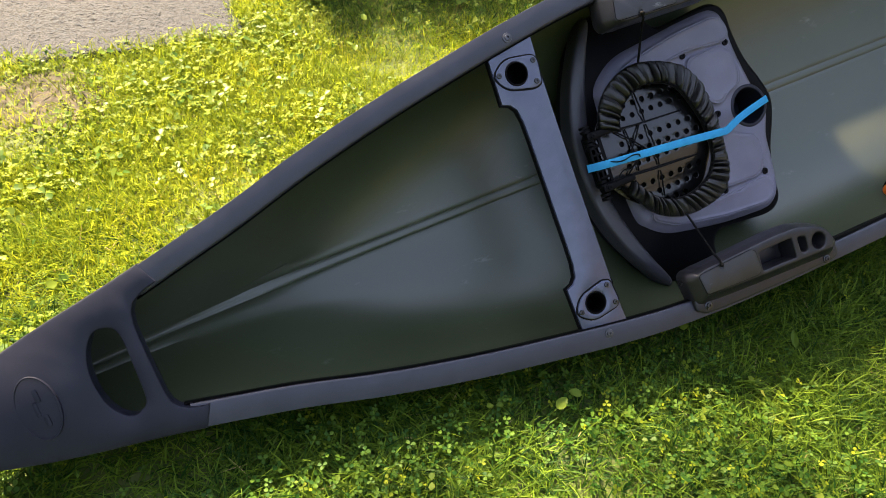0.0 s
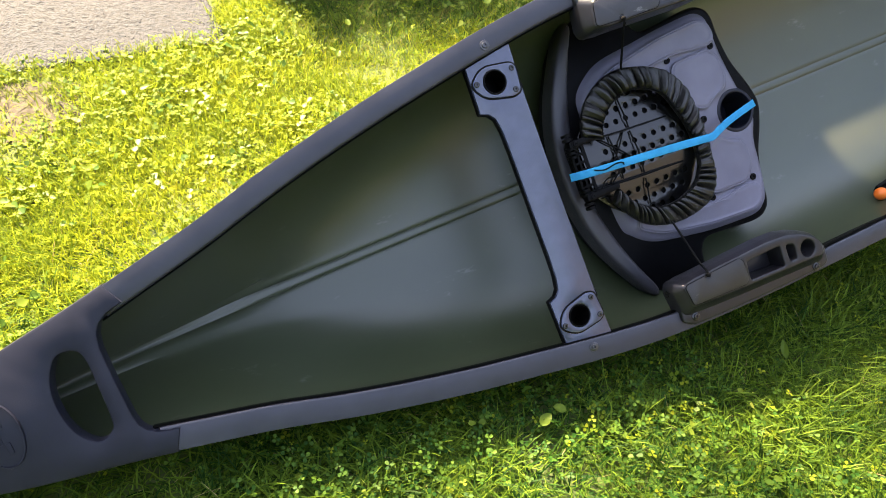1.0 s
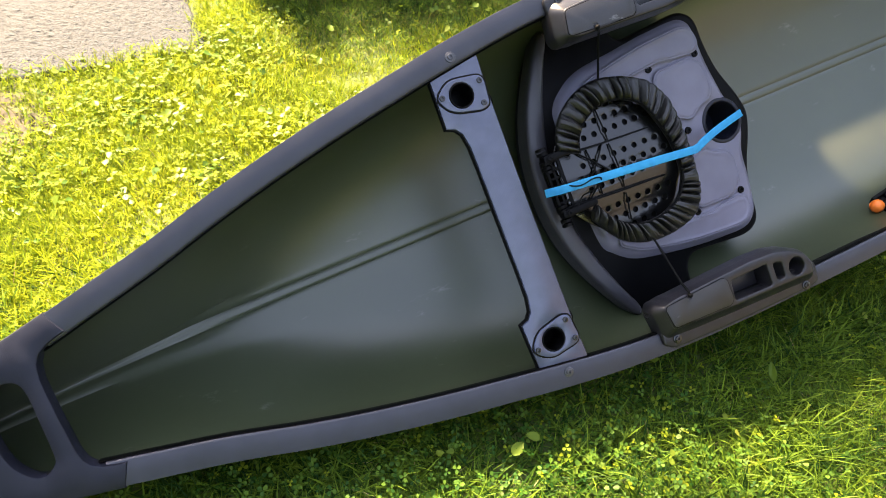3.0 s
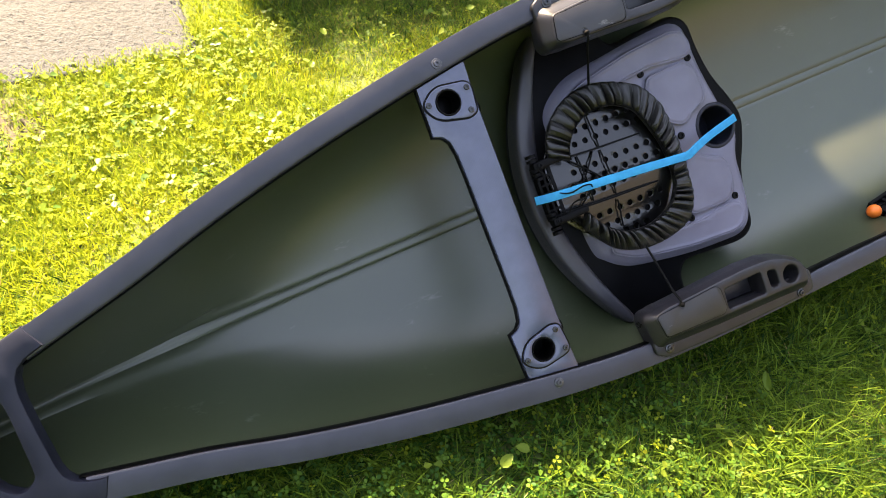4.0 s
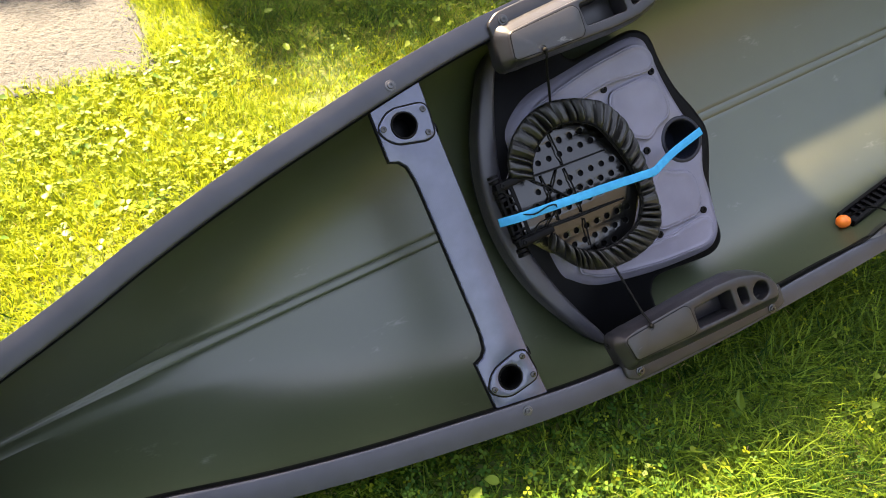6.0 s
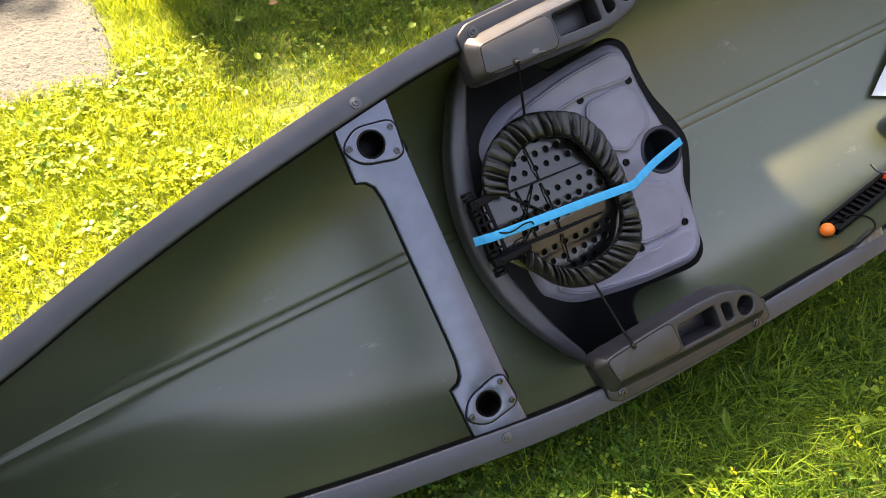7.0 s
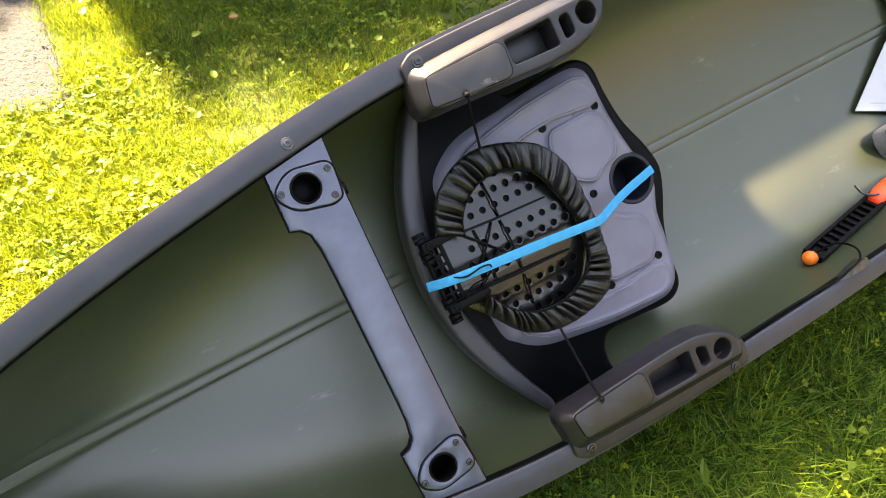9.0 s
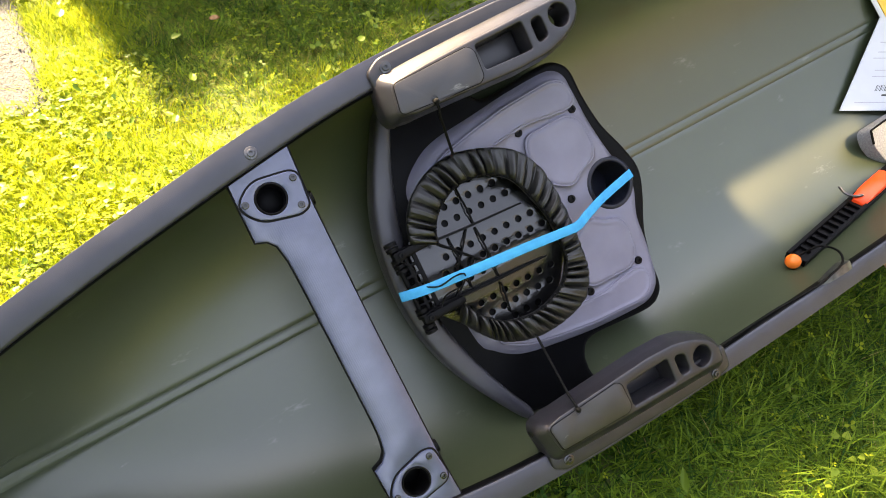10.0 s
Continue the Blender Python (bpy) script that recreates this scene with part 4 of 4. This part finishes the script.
tagged(road, "worn sunlit grey asphalt driveway beside the lawn", "pavement", kind="structure")
bm = bmesh.new()
for _ in range(220):
    x = rng.uniform(-1.5, PX + 0.02)
    y = PY + abs(rng.gauss(0.0, 0.35)) - 0.03
    r = rng.uniform(0.0010, 0.0024)
    m = Matrix.Translation((x, y, -0.013)) @ Euler((rng.random() * 6, rng.random() * 6, rng.random() * 6)).to_matrix().to_4x4() @ Matrix.Diagonal((r, r * rng.uniform(0.6, 1), r * rng.uniform(0.5, 0.9), 1))
    bmesh.ops.create_icosphere(bm, subdivisions=1, radius=1.0, matrix=m)
tagged(part("gravel", bm, ASPHALT, None, sharp=20), "loose grey grit on the driveway", "gravel", kind="stuff")

# ---- lawn ----
INV = CANOE.inverted()
IM = np.array(INV)


def in_canoe(p, grow=0.012):
    """True where points (n, 3) lie in the canoe's hull or inside it."""
    q = p @ IM[:3, :3].T + IM[:3, 3]
    x = np.minimum(q[:, 0], 2 * MID - q[:, 0])
    w = np.interp(x, WX, WY) + grow
    zk = 0.036 + 0.27 * np.maximum(0.0, (-0.62 - x) / 0.655) ** 2.6 - 0.012 - grow
    zg = 0.345
    t = np.clip((zg - q[:, 2]) / (zg - zk), 0, None)
    s = (np.abs(q[:, 1]) / w) ** 2.7 + t ** 2.7
    return (s < 1.0) & (x > -1.30) & (q[:, 2] < 0.42)


gen = np.random.default_rng(11)


def spots(n, wide=False):
    """Random places on the lawn: thick where the walk passes, thinning out round it."""
    x = gen.uniform(-1.45, 1.60, n) + gen.normal(0, 0.07, n)
    y = gen.uniform(-1.23, 2.35, n) + gen.normal(0, 0.07, n)
    if wide:
        x, y = 0.6 + gen.normal(0, 2.2, n), 0.4 + gen.normal(0, 1.9, n)
        keep = ~((x > -1.38) & (x < 1.53) & (y > -1.16) & (y < 2.28)) | ((x > 0.98) & (y > -0.2))
        x, y = x[keep], y[keep]
        n = len(x)
    ok = ~((x < PX - 0.005 + 0.025 * gen.standard_normal(n)) & (y > PY + 0.035 + 0.025 * gen.standard_normal(n)))
    ok &= wide | ~((x > 1.0) & (y > -0.2))
    bare = np.exp(-(((x + 1.12) / 0.16) ** 2 + ((y - 1.08) / 0.17) ** 2))
    ok &= gen.uniform(0, 1, n) > 0.72 * bare
    return x[ok], y[ok]


def height(x, y):
    return -0.03 + 0.008 * np.sin(x * 5.1 + 1.0) * np.sin(y * 4.3)


def mesh_from(name, verts, faces, mat, label, category):
    me = bpy.data.meshes.new(name)
    me.vertices.add(len(verts))
    me.vertices.foreach_set("co", np.ascontiguousarray(verts, np.float32).ravel())
    k = faces.shape[1]
    me.loops.add(faces.size)
    me.loops.foreach_set("vertex_index", np.ascontiguousarray(faces, np.int32).ravel())
    me.polygons.add(len(faces))
    me.polygons.foreach_set("loop_start", np.arange(0, faces.size, k, dtype=np.int32))
    me.update(calc_edges=True)
    me.validate()
    me.shade_smooth()
    me.materials.append(mat)
    return tagged(new(name, me), label, category, kind="stuff")


def blades(name, n, mat, label, length, width, flop, wide_lawn=False, side=0):
    x, y = spots(n, wide_lawn)
    # longer, greener near-side growth, also laid in the hedge's shadow to deepen the shade
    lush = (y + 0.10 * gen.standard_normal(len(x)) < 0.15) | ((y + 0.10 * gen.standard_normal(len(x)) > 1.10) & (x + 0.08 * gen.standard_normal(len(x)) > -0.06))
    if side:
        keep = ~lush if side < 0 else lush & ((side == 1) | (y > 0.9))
        x, y = x[keep], y[keep]
    n = len(x)
    clump = 0.5 + 0.5 * np.sin(x * 9.0 + 3 * np.sin(y * 6.0)) * np.sin(y * 8.0 + 2 * np.sin(x * 5.0))
    long = gen.uniform(*length, n) * (0.75 + 0.5 * clump)
    lit = (y < -0.2) & (x > 0.25)
    long = np.where(lit, long * 1.15, long)
    wide = gen.uniform(*width, n)
    turn = gen.uniform(0, 2 * np.pi, n)
    lean = gen.uniform(flop[0], flop[1], n)
    bend = gen.uniform(0.2, 1.3, n)
    z = height(x, y) - 0.004
    d = np.stack([np.cos(turn), np.sin(turn), np.zeros(n)], 1)
    sde = np.stack([-np.sin(turn + gen.normal(0, 0.5, n)), np.cos(turn), np.zeros(n)], 1)
    root = np.stack([x, y, z], 1)
    pts, cur = [root], root
    for k in range(3):
        a = lean + bend * (k + 0.5) / 3
        cur = cur + (d * np.sin(a)[:, None] + np.array([0, 0, 1.0]) * np.cos(a)[:, None]) * (long / 3)[:, None]
        pts.append(cur)
    ok = ~(in_canoe(pts[0]) | in_canoe(pts[1]) | in_canoe(pts[2]) | in_canoe(pts[3]))
    ok &= pts[3][:, 2] > z - 0.005
    v = np.zeros((n, 8, 3))
    for k, s in enumerate((0.75, 1.0, 0.75, 0.12)):
        v[:, 2 * k] = pts[k] - sde * (wide * s / 2)[:, None]
        v[:, 2 * k + 1] = pts[k] + sde * (wide * s / 2)[:, None]
    v = v[ok]
    f = np.array([[0, 1, 3, 2], [2, 3, 5, 4], [4, 5, 7, 6]])
    faces = (np.arange(len(v))[:, None, None] * 8 + f).reshape(-1, 4)
    return mesh_from(name, v.reshape(-1, 3), faces, mat, label, "grass")


def leaves(name, n, mat, label, size, lobes, category, rise=(0.02, 0.05), thin=0.0, near=False):
    """Leaves on stalks: lobes leaflets round a point, each a cupped six-sided blade."""
    x, y = spots(n)
    n = len(x)
    cl = np.sin(x * 4.0 + 2 * np.sin(y * 3.0) + 1.0) * np.sin(y * 4.6 + np.sin(x * 3.7)) + gen.normal(0, 0.45, n)
    keep = (cl > 0.1) & (gen.uniform(0, 1, n) > np.where(y > 0, thin, 0.80))
    keep &= (y < 1.05) | (x < 0.0) | (gen.uniform(0, 1, n) < 0.35)
    if near:                                                    # only on the canoe's shaded side, where the clover is coloured darker
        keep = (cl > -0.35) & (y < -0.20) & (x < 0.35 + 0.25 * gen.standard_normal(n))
    x, y = x[keep], y[keep]
    n = len(x)
    c = np.stack([x, y, height(x, y) + gen.uniform(*rise, n)], 1)
    ok = ~in_canoe(c, 0.03)
    c = c[ok]
    n = len(c)
    r = gen.uniform(*size, n)
    base = gen.uniform(0, 2 * np.pi, n)
    tip = gen.normal(0, 0.35, (n, 2))
    out = []
    shape = [(0.05, 0.0, 0.0), (0.45, 0.34, 0.10), (0.85, 0.42, 0.14), (1.08, 0.0, 0.02), (0.85, -0.42, 0.14), (0.45, -0.34, 0.10)]
    for k in range(lobes):
        a = base + 2 * np.pi * k / lobes + gen.normal(0, 0.12, n)
        for u, w, h in shape:
            px = np.cos(a) * u - np.sin(a) * w
            py = np.sin(a) * u + np.cos(a) * w
            pz = h + px * tip[:, 0] + py * tip[:, 1]
            out.append(c + np.stack([px, py, pz], 1) * r[:, None])
    v = np.stack(out, 1)
    f = np.array([[6 * k + i for i in q] for k in range(lobes) for q in ((0, 1, 2, 3), (0, 3, 4, 5))])
    faces = (np.arange(n)[:, None, None] * 6 * lobes + f).reshape(-1, 4)
    return mesh_from(name, v.reshape(-1, 3), faces, mat, label, category)


blades("grass", 330000, GRASS, "short uneven yellow green lawn grass", (0.030, 0.070), (0.0016, 0.0036), (0.15, 1.15), side=-1)
blades("long_grass", 330000, LUSH_SHADED, "longer green grass beside the canoe and darkening the hedge's shadow", (0.035, 0.085), (0.0016, 0.0040), (0.35, 1.35), side=1)
blades("outer_grass", 115000, OUTER, "lawn grass round the canoe", (0.05, 0.10), (0.004, 0.009), (0.3, 1.15), True)
blades("dry_grass", 4000, STRAW, "scattered dry straw coloured grass blades", (0.03, 0.08), (0.0012, 0.0026), (0.7, 1.35))
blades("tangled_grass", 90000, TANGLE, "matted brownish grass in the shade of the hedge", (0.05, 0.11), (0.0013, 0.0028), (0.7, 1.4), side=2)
leaves("clover", 46000, LIT_CLOVER, "patches of small three leaved clover", (0.005, 0.0105), 3, "clover", thin=0.25)
leaves("clover_carpet", 36000, SHADED_CLOVER, "dense clover beside the canoe, coloured darker for its shade", (0.0055, 0.0110), 3, "clover", (0.015, 0.055), near=True)
leaves("broadleaf_weeds", 6800, WEED, "scattered broad leaved lawn weeds", (0.012, 0.026), 2, "weed", (0.015, 0.045))


def fallen_leaf(x, y, z, turn, size, label):
    """A dry leaf, cupped along its midrib, with a short stalk."""
    leaf = thing("fallen_leaf", label, "leaf", pose(x, y, z, 8, -6, turn), "fallen leaves")
    bm = bmesh.new()
    rows = []
    for i in range(13):
        u = i / 12
        w = size * 0.36 * math.sin(math.pi * u ** 0.8) ** 0.8 * (1 + 0.10 * math.sin(i * 2.6)) + 0.0004
        rows.append([(size * (u - 0.5), w * k, 0.18 * size * (k * k) + 0.10 * size * (u - 0.5) ** 2 + 0.02 * size * math.sin(9 * u + 3 * k)) for k in (-1, -0.5, 0, 0.5, 1)])
    top = loft(bm, rows)
    under = loft(bm, [[(px, py, pz - 0.0008) for px, py, pz in row] for row in rows])
    for side in (0, -1):
        for i in range(12):
            bm.faces.new((top[i][side], top[i + 1][side], under[i + 1][side], under[i][side]))
    part("blade", bm, BROWN_LEAF, leaf)
    bm = bmesh.new()
    tube(bm, [(-0.5 * size, 0, 0.02 * size), (-0.66 * size, 0.03 * size, 0.05 * size), (-0.82 * size, 0.09 * size, 0.06 * size)], 0.0007, 6)
    part("stalk", bm, BROWN_LEAF, leaf)


fallen_leaf(1.425, -0.482, 0.022, 35, 0.050, "curled orange brown dead leaf in the grass")
fallen_leaf(0.245, 1.616, 0.030, -20, 0.042, "small brown dead leaf on the shaded lawn")


def weed_leaf(x, y, z, turn, tilt, size, broad, label):
    """One broad leaf of a lawn weed: a folded oval blade with a raised midrib and a stalk."""
    leaf = thing("weed_leaf", label, "leaf", pose(x, y, z, tilt, -12, turn), "broad weed leaves")
    bm = bmesh.new()
    rows = []
    for i in range(15):
        u = i / 14
        w = size * broad * math.sin(math.pi * min(1.0, u ** 0.85)) ** 0.75 * (1 + 0.05 * math.sin(i * 2.1)) + 0.0003
        rows.append([(size * (u - 0.5), w * k, 0.22 * size * broad * abs(k) ** 1.3 - 0.16 * size * (u - 0.4) ** 2 + 0.012 * size * math.sin(7 * u + 4 * k)) for k in (-1, -0.66, -0.33, 0, 0.33, 0.66, 1)])
    top = loft(bm, rows)
    under = loft(bm, [[(px, py, pz - 0.0006) for px, py, pz in row] for row in rows])
    for side in (0, -1):
        for i in range(14):
            bm.faces.new((top[i][side], top[i + 1][side], under[i + 1][side], under[i][side]))
    part("blade", bm, WEED, leaf)
    bm = bmesh.new()
    tube(bm, [(-0.5 * size, 0, -0.13 * size), (-0.7 * size, 0.02 * size, -0.3 * size), (-0.85 * size, 0.05 * size, -0.62 * size)], 0.0012, 6)
    part("stalk", bm, WEED, leaf)


for x, y, z, turn, tilt, size, broad in ((-0.148, -0.556, 0.034, 20, 10, 0.042, 0.40), (-0.104, -0.545, 0.032, 150, -8, 0.038, 0.38), (-0.063, 1.006, 0.050, 60, 12, 0.042, 0.36), (-0.076, 1.036, 0.052, 130, 6, 0.036, 0.36), (-0.730, 1.009, 0.038, 15, 4, 0.046, 0.34), (-0.800, 0.998, 0.040, 100, 8, 0.040, 0.36), (-0.262, 1.895, 0.045, 70, 10, 0.070, 0.33), (0.075, 1.524, 0.050, 10, 6, 0.052, 0.40), (0.050, 1.221, 0.050, 80, 15, 0.050, 0.36), (0.682, 1.224, 0.050, 40, 5, 0.048, 0.42)):
    weed_leaf(x, y, z - 0.012, turn, tilt, size * 0.85, broad * 0.8, "broad oval green weed leaf in the grass")
weed_leaf(0.465, -0.640, 0.055, 60, -55, 0.050, 0.17, "narrow pointed pale green leaf standing in the grass")

# ---- hedge behind the lawn, whose shade falls on the grass ----
gen = np.random.default_rng(5)
n = 64000
x = np.concatenate([gen.uniform(-0.41, 3.45, n - 20000), gen.uniform(-3.35, -0.70, 20000)])
x = np.where(np.abs(x + 0.32) < 0.1, x + gen.normal(0, 0.03, n), x)
y = gen.uniform(3.15, 4.35, n) + np.where(x < -0.55, 0.92, 0.0)
top = 2.04 + 0.08 * np.sin(x * 4.0) + 0.05 * np.sin(x * 11.0)
z = gen.uniform(0.0, 1.0, n) ** 0.8 * top
c = np.stack([x, y, z], 1)
u = gen.normal(0, 1, (n, 3))
u /= np.linalg.norm(u, axis=1)[:, None]
w = np.cross(u, gen.normal(0, 1, (n, 3)))
w /= np.linalg.norm(w, axis=1)[:, None]
r = gen.uniform(0.03, 0.06, n)[:, None]
v = np.stack([c - u * r, c + w * r * 0.55, c + u * r, c - w * r * 0.55], 1)
hedge = mesh_from("hedge", v.reshape(-1, 3), np.arange(4 * n).reshape(-1, 4), LEAF, "dense green garden hedge behind the lawn", "hedge")

# ---- unseen tree added behind the hedge, its loose bough dappling the sunlight beside the canoe ----
tree = thing("tree", "unseen tree added over the hedge to dapple the sunlight", "tree", Matrix())
BARK = grained("grey_bark", (0.05, 0.042, 0.034), (0.12, 0.10, 0.08), 14.0, 0.9, 0.05, 1.0, 60)
bm = bmesh.new()
rows = []
for i in range(15):
    u = i / 14
    cx, cy, r = 1.25 - 0.12 * u + 0.04 * math.sin(3 * u), 5.5 - 0.25 * u, 0.17 - 0.09 * u
    rows.append([(cx + r * (1 + 0.08 * math.sin(5 * k + 2 * u)) * math.cos(math.pi * k / 8), cy + r * math.sin(math.pi * k / 8), -0.05 + 4.3 * u) for k in range(16)])
v = loft(bm, rows, True)
bm.faces.new(v[0][::-1])
bm.faces.new(v[-1])
part("trunk", bm, BARK, tree, "rough grey bark trunk", 60)
for ends in (((1.14, 5.28, 3.9), (0.5, 4.7, 4.15), (-0.3, 3.9, 4.25), (-1.5, 3.3, 4.35)), ((1.14, 5.26, 3.9), (0.9, 4.5, 4.1), (0.6, 3.7, 4.25), (0.1, 3.1, 4.3)), ((1.13, 5.25, 4.2), (1.7, 5.6, 5.0), (2.1, 6.0, 5.8)), ((1.13, 5.25, 4.2), (0.8, 5.9, 5.2), (0.4, 6.5, 6.0))):
    bm = bmesh.new()
    line = along(ends, 18)
    rows = []
    for i, p in enumerate(line):
        r = 0.055 * (1 - 0.85 * i / 17)
        rows.append([(p.x, p.y + r * math.cos(math.pi * k / 4), p.z + r * math.sin(math.pi * k / 4)) for k in range(8)])
    v = loft(bm, rows, True)
    bm.faces.new(v[0][::-1])
    bm.faces.new(v[-1])
    part("limb", bm, BARK, tree)
gen = np.random.default_rng(21)
clumps = np.concatenate([np.stack([gen.uniform(-1.85, 1.15, 46), gen.uniform(2.80, 3.85, 46), gen.uniform(4.1, 4.5, 46)], 1), np.stack([gen.uniform(-0.20, 1.50, 34), gen.uniform(2.80, 3.85, 34), gen.uniform(4.1, 4.5, 34)], 1), np.stack([gen.normal(1.4, 0.9, 60), gen.normal(6.6, 0.5, 60), gen.normal(5.6, 0.6, 60)], 1)])
n = 22 * len(clumps)
c = np.repeat(clumps, 22, 0) + gen.normal(0, 0.12, (n, 3))
# leaves thinned by where their shadow lands, leaving a sunny spot
ground_x, ground_y = c[:, 0] + c[:, 2] * 0.180, c[:, 1] - c[:, 2] * 1.019
gap = gen.uniform(0, 1, n) < 0.72 * np.exp(-((ground_x - 0.20) / 0.45) ** 2 - ((ground_y + 0.62) / 0.22) ** 2)
c = c[~gap & ((ground_y < -0.35) | (c[:, 1] > 5.4))]
n = len(c)
u = gen.normal(0, 1, (n, 3))
u /= np.linalg.norm(u, axis=1)[:, None]
w = np.cross(u, gen.normal(0, 1, (n, 3)))
w /= np.linalg.norm(w, axis=1)[:, None]
r = gen.uniform(0.035, 0.065, n)[:, None]
v = np.stack([c - u * r, c + w * r * 0.55, c + u * r, c - w * r * 0.55], 1)
crown = mesh_from("crown", v.reshape(-1, 3), np.arange(4 * n).reshape(-1, 4), LEAF, "loose crown of small green leaves", "")
del crown["kind"]
crown.parent = tree

# ---- unseen trees added behind the camera and at its sides to dim low sky ----
gen = np.random.default_rng(8)


def screen_tree_row(name, n, x0, x1, y0, y1, tall):
    x, y = gen.uniform(x0, x1, n), gen.uniform(y0, y1, n)
    crown = tall * (0.72 + 0.18 * np.sin(x * 0.9 + y * 0.7) + 0.10 * np.sin(x * 2.3 + 1.0 + y * 1.9))
    z = gen.uniform(0.0, 1.0, n) ** 0.8 * crown
    c = np.stack([x, y, z], 1)
    u = gen.normal(0, 1, (n, 3))
    u /= np.linalg.norm(u, axis=1)[:, None]
    w = np.cross(u, gen.normal(0, 1, (n, 3)))
    w /= np.linalg.norm(w, axis=1)[:, None]
    r = gen.uniform(0.12, 0.30, n)[:, None]
    v = np.stack([c - u * r, c + w * r * 0.6, c + u * r, c - w * r * 0.6], 1)
    mesh_from(name, v.reshape(-1, 3), np.arange(4 * n).reshape(-1, 4), LEAF, "unseen dark green tree row added to block low sky", "trees")


# unseen wall, added for the glossy hull to reflect in place of sky
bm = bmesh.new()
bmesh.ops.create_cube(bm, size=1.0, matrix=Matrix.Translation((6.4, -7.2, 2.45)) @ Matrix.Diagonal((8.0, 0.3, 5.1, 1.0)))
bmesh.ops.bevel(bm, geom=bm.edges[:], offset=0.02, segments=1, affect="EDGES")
tagged(part("reflected_wall", bm, WALL, None), "unseen grey plastered wall added to show in reflections", "wall", kind="structure")
screen_tree_row("trees", 6500, -13, -4.5, -10.5, -8.0, 13.0)
screen_tree_row("trees", 3500, -4.5, 4.0, -10.5, -8.5, 5.2)
screen_tree_row("trees", 6500, 4.0, 13, -10.5, -8.5, 10.5)
screen_tree_row("trees", 9000, -12, 12, 8.5, 10.5, 7.6)
screen_tree_row("trees", 6000, -12, -4.8, 7.0, 10.5, 13.0)
screen_tree_row("trees", 9000, -12.5, -10.0, -10, 10, 11.0)
screen_tree_row("trees", 11000, 10.0, 12.5, -10, 10, 10.0)
